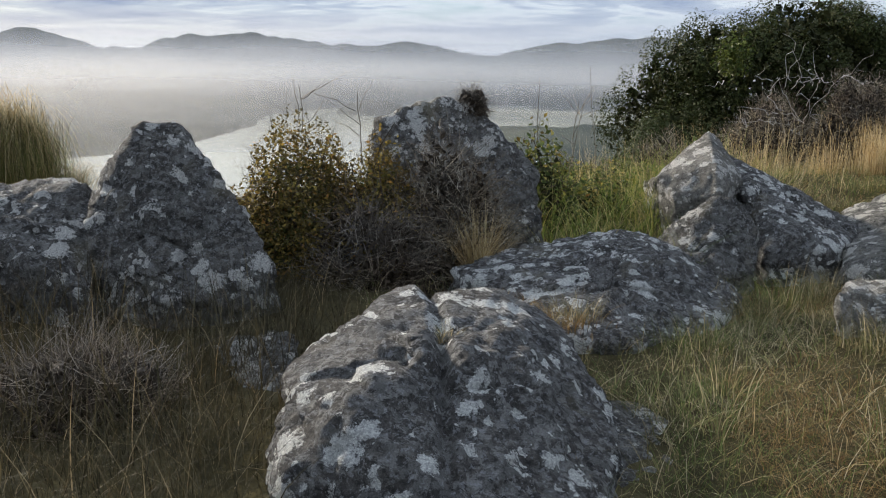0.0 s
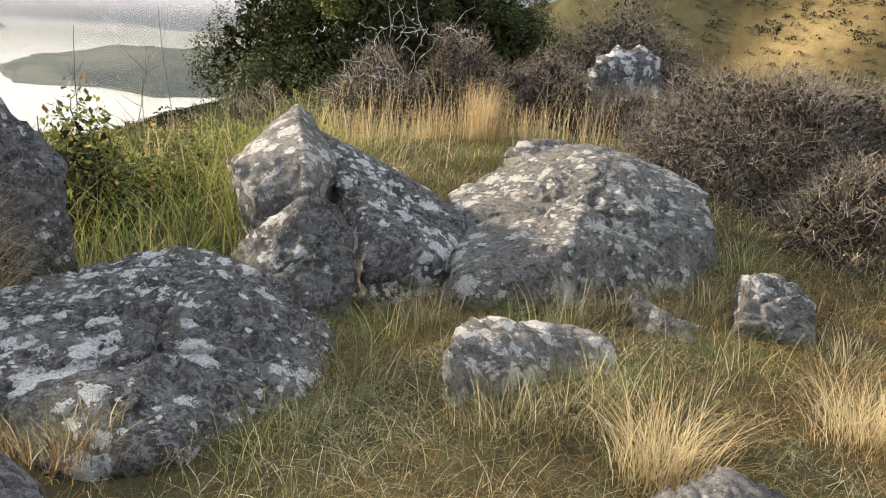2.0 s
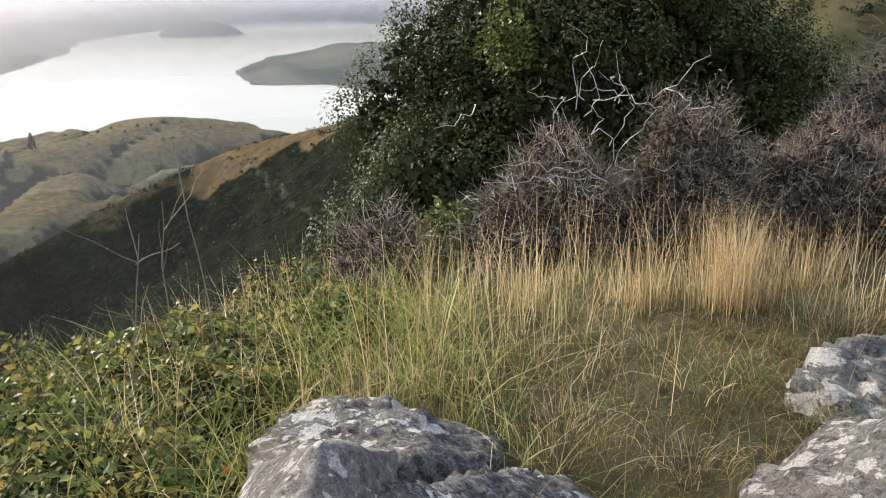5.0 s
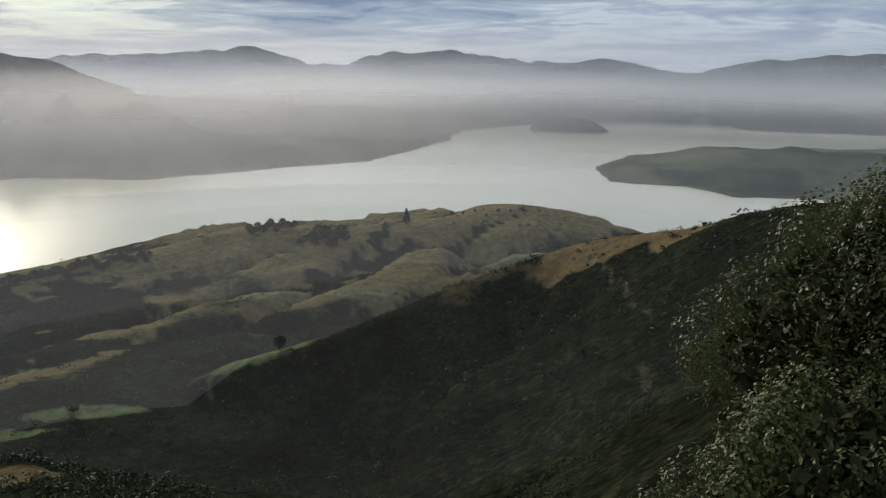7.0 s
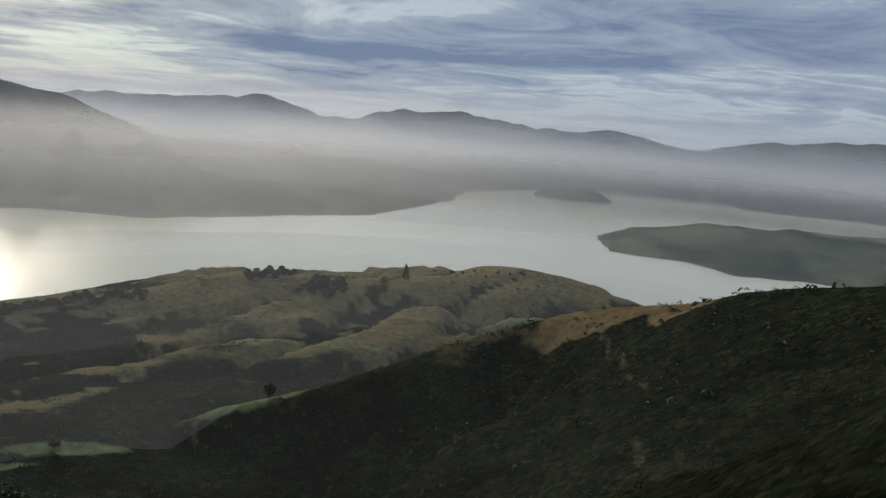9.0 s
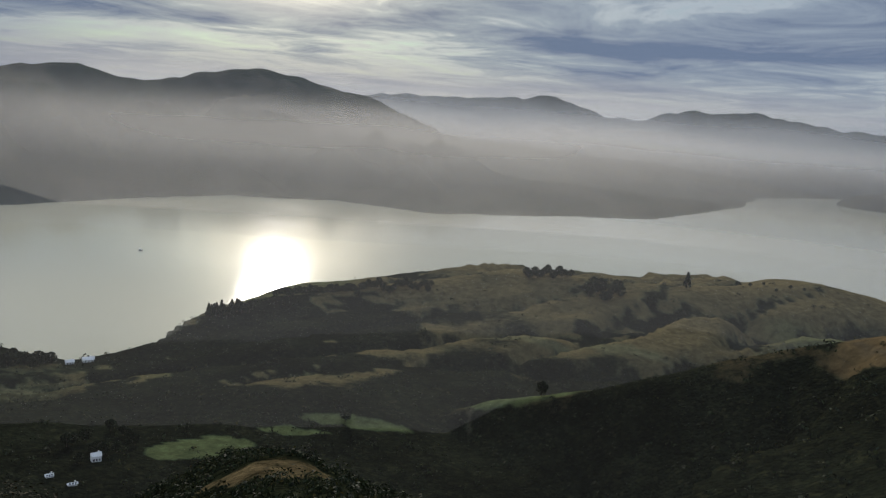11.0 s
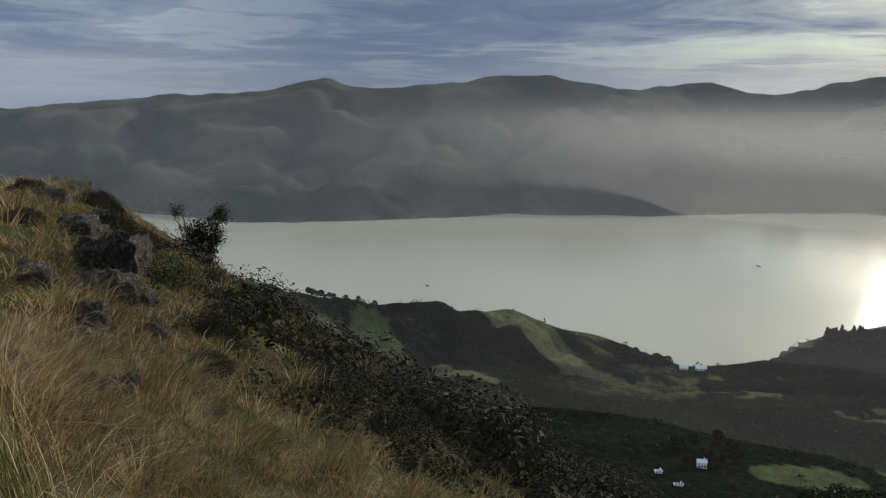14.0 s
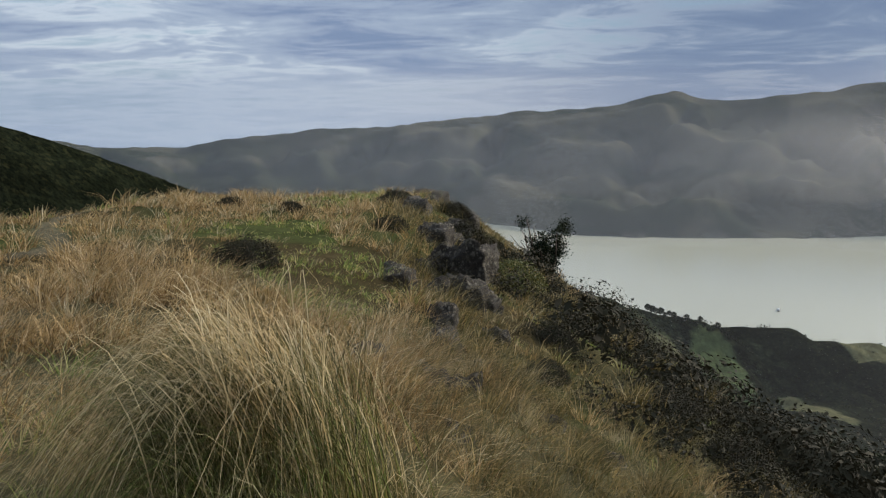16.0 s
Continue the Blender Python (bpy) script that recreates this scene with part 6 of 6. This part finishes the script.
def far_tree(az, d, tall, conifer, label, group=""):
    cx, cy = polar(az, d)
    ob = empty("pine_tree" if conifer else "broadleaf_tree", (cx, cy, at(cx, cy) - 0.3), label, "tree", group)
    sheet("trunk", *stems(np.array([[(0, 0, 0), (0.1, 0, tall * 0.4), (0, 0.1, tall * 0.85)]]), tall * 0.035, tall * 0.01), M_BARK, ob)
    n = 260
    t = RNG.uniform(0, 1, n) ** 0.8
    a = RNG.uniform(0, 2 * np.pi, n)
    if conifer:
        r_ = tall * 0.27 * (1 - t) * RNG.uniform(0.5, 1.1, n) + 0.1
        z = tall * (0.12 + 0.9 * t)
    else:
        r_ = tall * 0.42 * np.sqrt(np.clip(1 - (2 * t - 1) ** 2, 0.05, 1)) * RNG.uniform(0.15, 1.1, n) ** 0.7
        z = tall * (0.22 + 0.78 * t)
    p = np.stack([np.cos(a) * r_, np.sin(a) * r_, z], -1)
    sheet("crown", *leaves(p, tall * RNG.uniform(0.14, 0.24, n)), M_SCRUB, ob)
    return ob


def grove(az0, az1, d, count, tall, conifer, label, group, jitter=12.0):
    first = [far_tree(az0, d, tall, conifer, label, group), far_tree(az1, d, tall * 0.85, conifer, label, group)]
    for k in range(count - 2):
        a = az0 + (az1 - az0) * (k + 1) / (count - 1)
        cx, cy = polar(a, d + RNG.normal(0, jitter))
        s_ = RNG.uniform(0.75, 1.15)
        m = pose(cx, cy, at(cx, cy) - 0.3, 0, 0, RNG.uniform(0, 360))
        ob = copy_thing(first[k % 2], m)
        ob.scale = (s_, s_, s_)


far_tree(15.05, 1145, 21, True, "lone dark conifer standing on the pasture ridge")
grove(25.6, 22.6, 1165, 16, 13, False, "dark tree in a grove on the ridge", "grove on the ridge")
grove(21.3, 19.2, 1100, 9, 19, False, "dark tree in a clump on the pasture", "clump on the pasture")
far_tree(17.2, 1090, 13, False, "single dark tree on the pasture")
far_tree(23.7, 641, 12, False, "round dark tree on a green paddock")
far_tree(37.2, 629, 11, False, "round dark tree on a green paddock")
grove(46.8, 44.0, 1070, 18, 17, True, "pine in a row by the shore", "pines by the shore", 6)
grove(42.5, 32.0, 1125, 60, 11, False, "low dark tree in a shelter belt", "shelter belt", 8)
grove(59.6, 56.4, 900, 10, 16, False, "dark tree by the bay", "trees by the bay", 10)
grove(81.0, 74.5, 850, 24, 7.5, False, "dark tree along the western ridge", "trees along the western ridge", 6)
grove(12.0, 8.0, 1215, 6, 6, False, "small dark tree on the ridge", "small trees on the ridge", 15)
grove(55.4, 51.2, 590, 12, 10, False, "dark garden tree round the farmhouse", "trees round the farmhouse", 22)


def box(bm, x0, x1, y0, y1, z0, z1):
    vs = [bm.verts.new(p_) for p_ in ((x0, y0, z0), (x1, y0, z0), (x1, y1, z0), (x0, y1, z0), (x0, y0, z1), (x1, y0, z1), (x1, y1, z1), (x0, y1, z1))]
    for f_ in ((3, 2, 1, 0), (4, 5, 6, 7), (0, 1, 5, 4), (1, 2, 6, 5), (2, 3, 7, 6), (3, 0, 4, 7)):
        bm.faces.new([vs[i_] for i_ in f_])


def farmhouse(az, d, wide_, deep, eaves, label, name="farmhouse"):
    cx, cy = polar(az, d)
    ob = empty(name, (cx, cy, at(cx, cy) - 0.3), label, "house")
    ob.rotation_euler[2] = radians(az + 12)
    bm = bmesh.new()
    box(bm, -wide_ / 2, wide_ / 2, -deep / 2, deep / 2, 0, eaves)
    part("wall", bm, M_WHITE, ob)
    bm = bmesh.new()
    ridge = eaves + deep * 0.45
    e = 0.4
    v = [bm.verts.new(p_) for p_ in ((-wide_ / 2 - e, -deep / 2 - e, eaves), (wide_ / 2 + e, -deep / 2 - e, eaves), (wide_ / 2 + e, deep / 2 + e, eaves), (-wide_ / 2 - e, deep / 2 + e, eaves),
                                     (-wide_ / 2 - e, 0, ridge), (wide_ / 2 + e, 0, ridge))]
    for f_ in ((0, 1, 5, 4), (2, 3, 4, 5), (0, 4, 3), (1, 2, 5), (3, 2, 1, 0)):
        bm.faces.new([v[i_] for i_ in f_])
    roof = part("roof", bm, M_ROOF, ob)
    for k in (-0.3, 0.0, 0.3):
        bm = bmesh.new()
        box(bm, k * wide_ - 0.5, k * wide_ + 0.5, -deep / 2 - 0.03, -deep / 2 + 0.05, 1.0, 2.4)
        window = part("window", bm, M_GLASS, ob)
        bm = bmesh.new()
        box(bm, k * wide_ - 0.6, k * wide_ + 0.6, -deep / 2 - 0.12, -deep / 2 - 0.035, 0.85, 0.98)
        part("sill", bm, M_WHITE, window)
    bm = bmesh.new()
    box(bm, wide_ * 0.2, wide_ * 0.2 + 0.7, -0.35, 0.35, eaves + 0.5, ridge + 1.0)
    part("chimney", bm, M_WHITE, roof)
    return ob


farmhouse(53.6, 560, 6.0, 4.5, 4.2, "white two-storey farmhouse among trees in the valley")
farmhouse(56.4, 535, 4.5, 2.6, 1.5, "low pale farm shed in the valley", "farm_shed")
farmhouse(55.0, 520, 5.5, 2.2, 1.3, "long pale farm shed in the valley", "farm_shed")
farmhouse(54.2, 905, 11.0, 6.0, 3.0, "white boat shed at the bay", "boat_shed")
farmhouse(55.3, 900, 8.0, 5.0, 3.0, "small pale house at the bay", "bay_house")


def boat(az, d, label):
    cx, cy = polar(az, d)
    ob = empty("boat", (cx, cy, SEA), label, "boat")
    bm = bmesh.new()
    L, W = 11.0, 3.2
    prof = [(-0.5, 0.8), (-0.2, 1.0), (0.2, 0.9), (0.42, 0.45), (0.5, 0.02)]
    lo, hi = [], []
    for sgn in (1, -1):
        for t, wd in (prof if sgn == 1 else prof[::-1]):
            lo.append(bm.verts.new((t * L, sgn * wd * W / 2 * 0.7, -0.3)))
            hi.append(bm.verts.new((t * L, sgn * wd * W / 2, 1.3)))
    nn = len(lo)
    for k in range(nn):
        bm.faces.new((lo[k], lo[(k + 1) % nn], hi[(k + 1) % nn], hi[k]))
    bm.faces.new(hi)
    part("hull", bm, M_HULL, ob)
    bm = bmesh.new()
    box(bm, -2.0, 1.6, -1.0, 1.0, 1.25, 3.0)
    part("cabin", bm, M_WHITE, ob)
    sheet("mast", *stems(np.array([[(0.5, 0, 2.9), (0.5, 0, 6.0), (0.5, 0, 9.0)]]), 0.12, 0.06), M_WOOD, ob)
    return ob


boat(51.2, 1530, "small fishing boat moored on the bright water")
boat(72.9, 1250, "small dark launch out on the harbour")
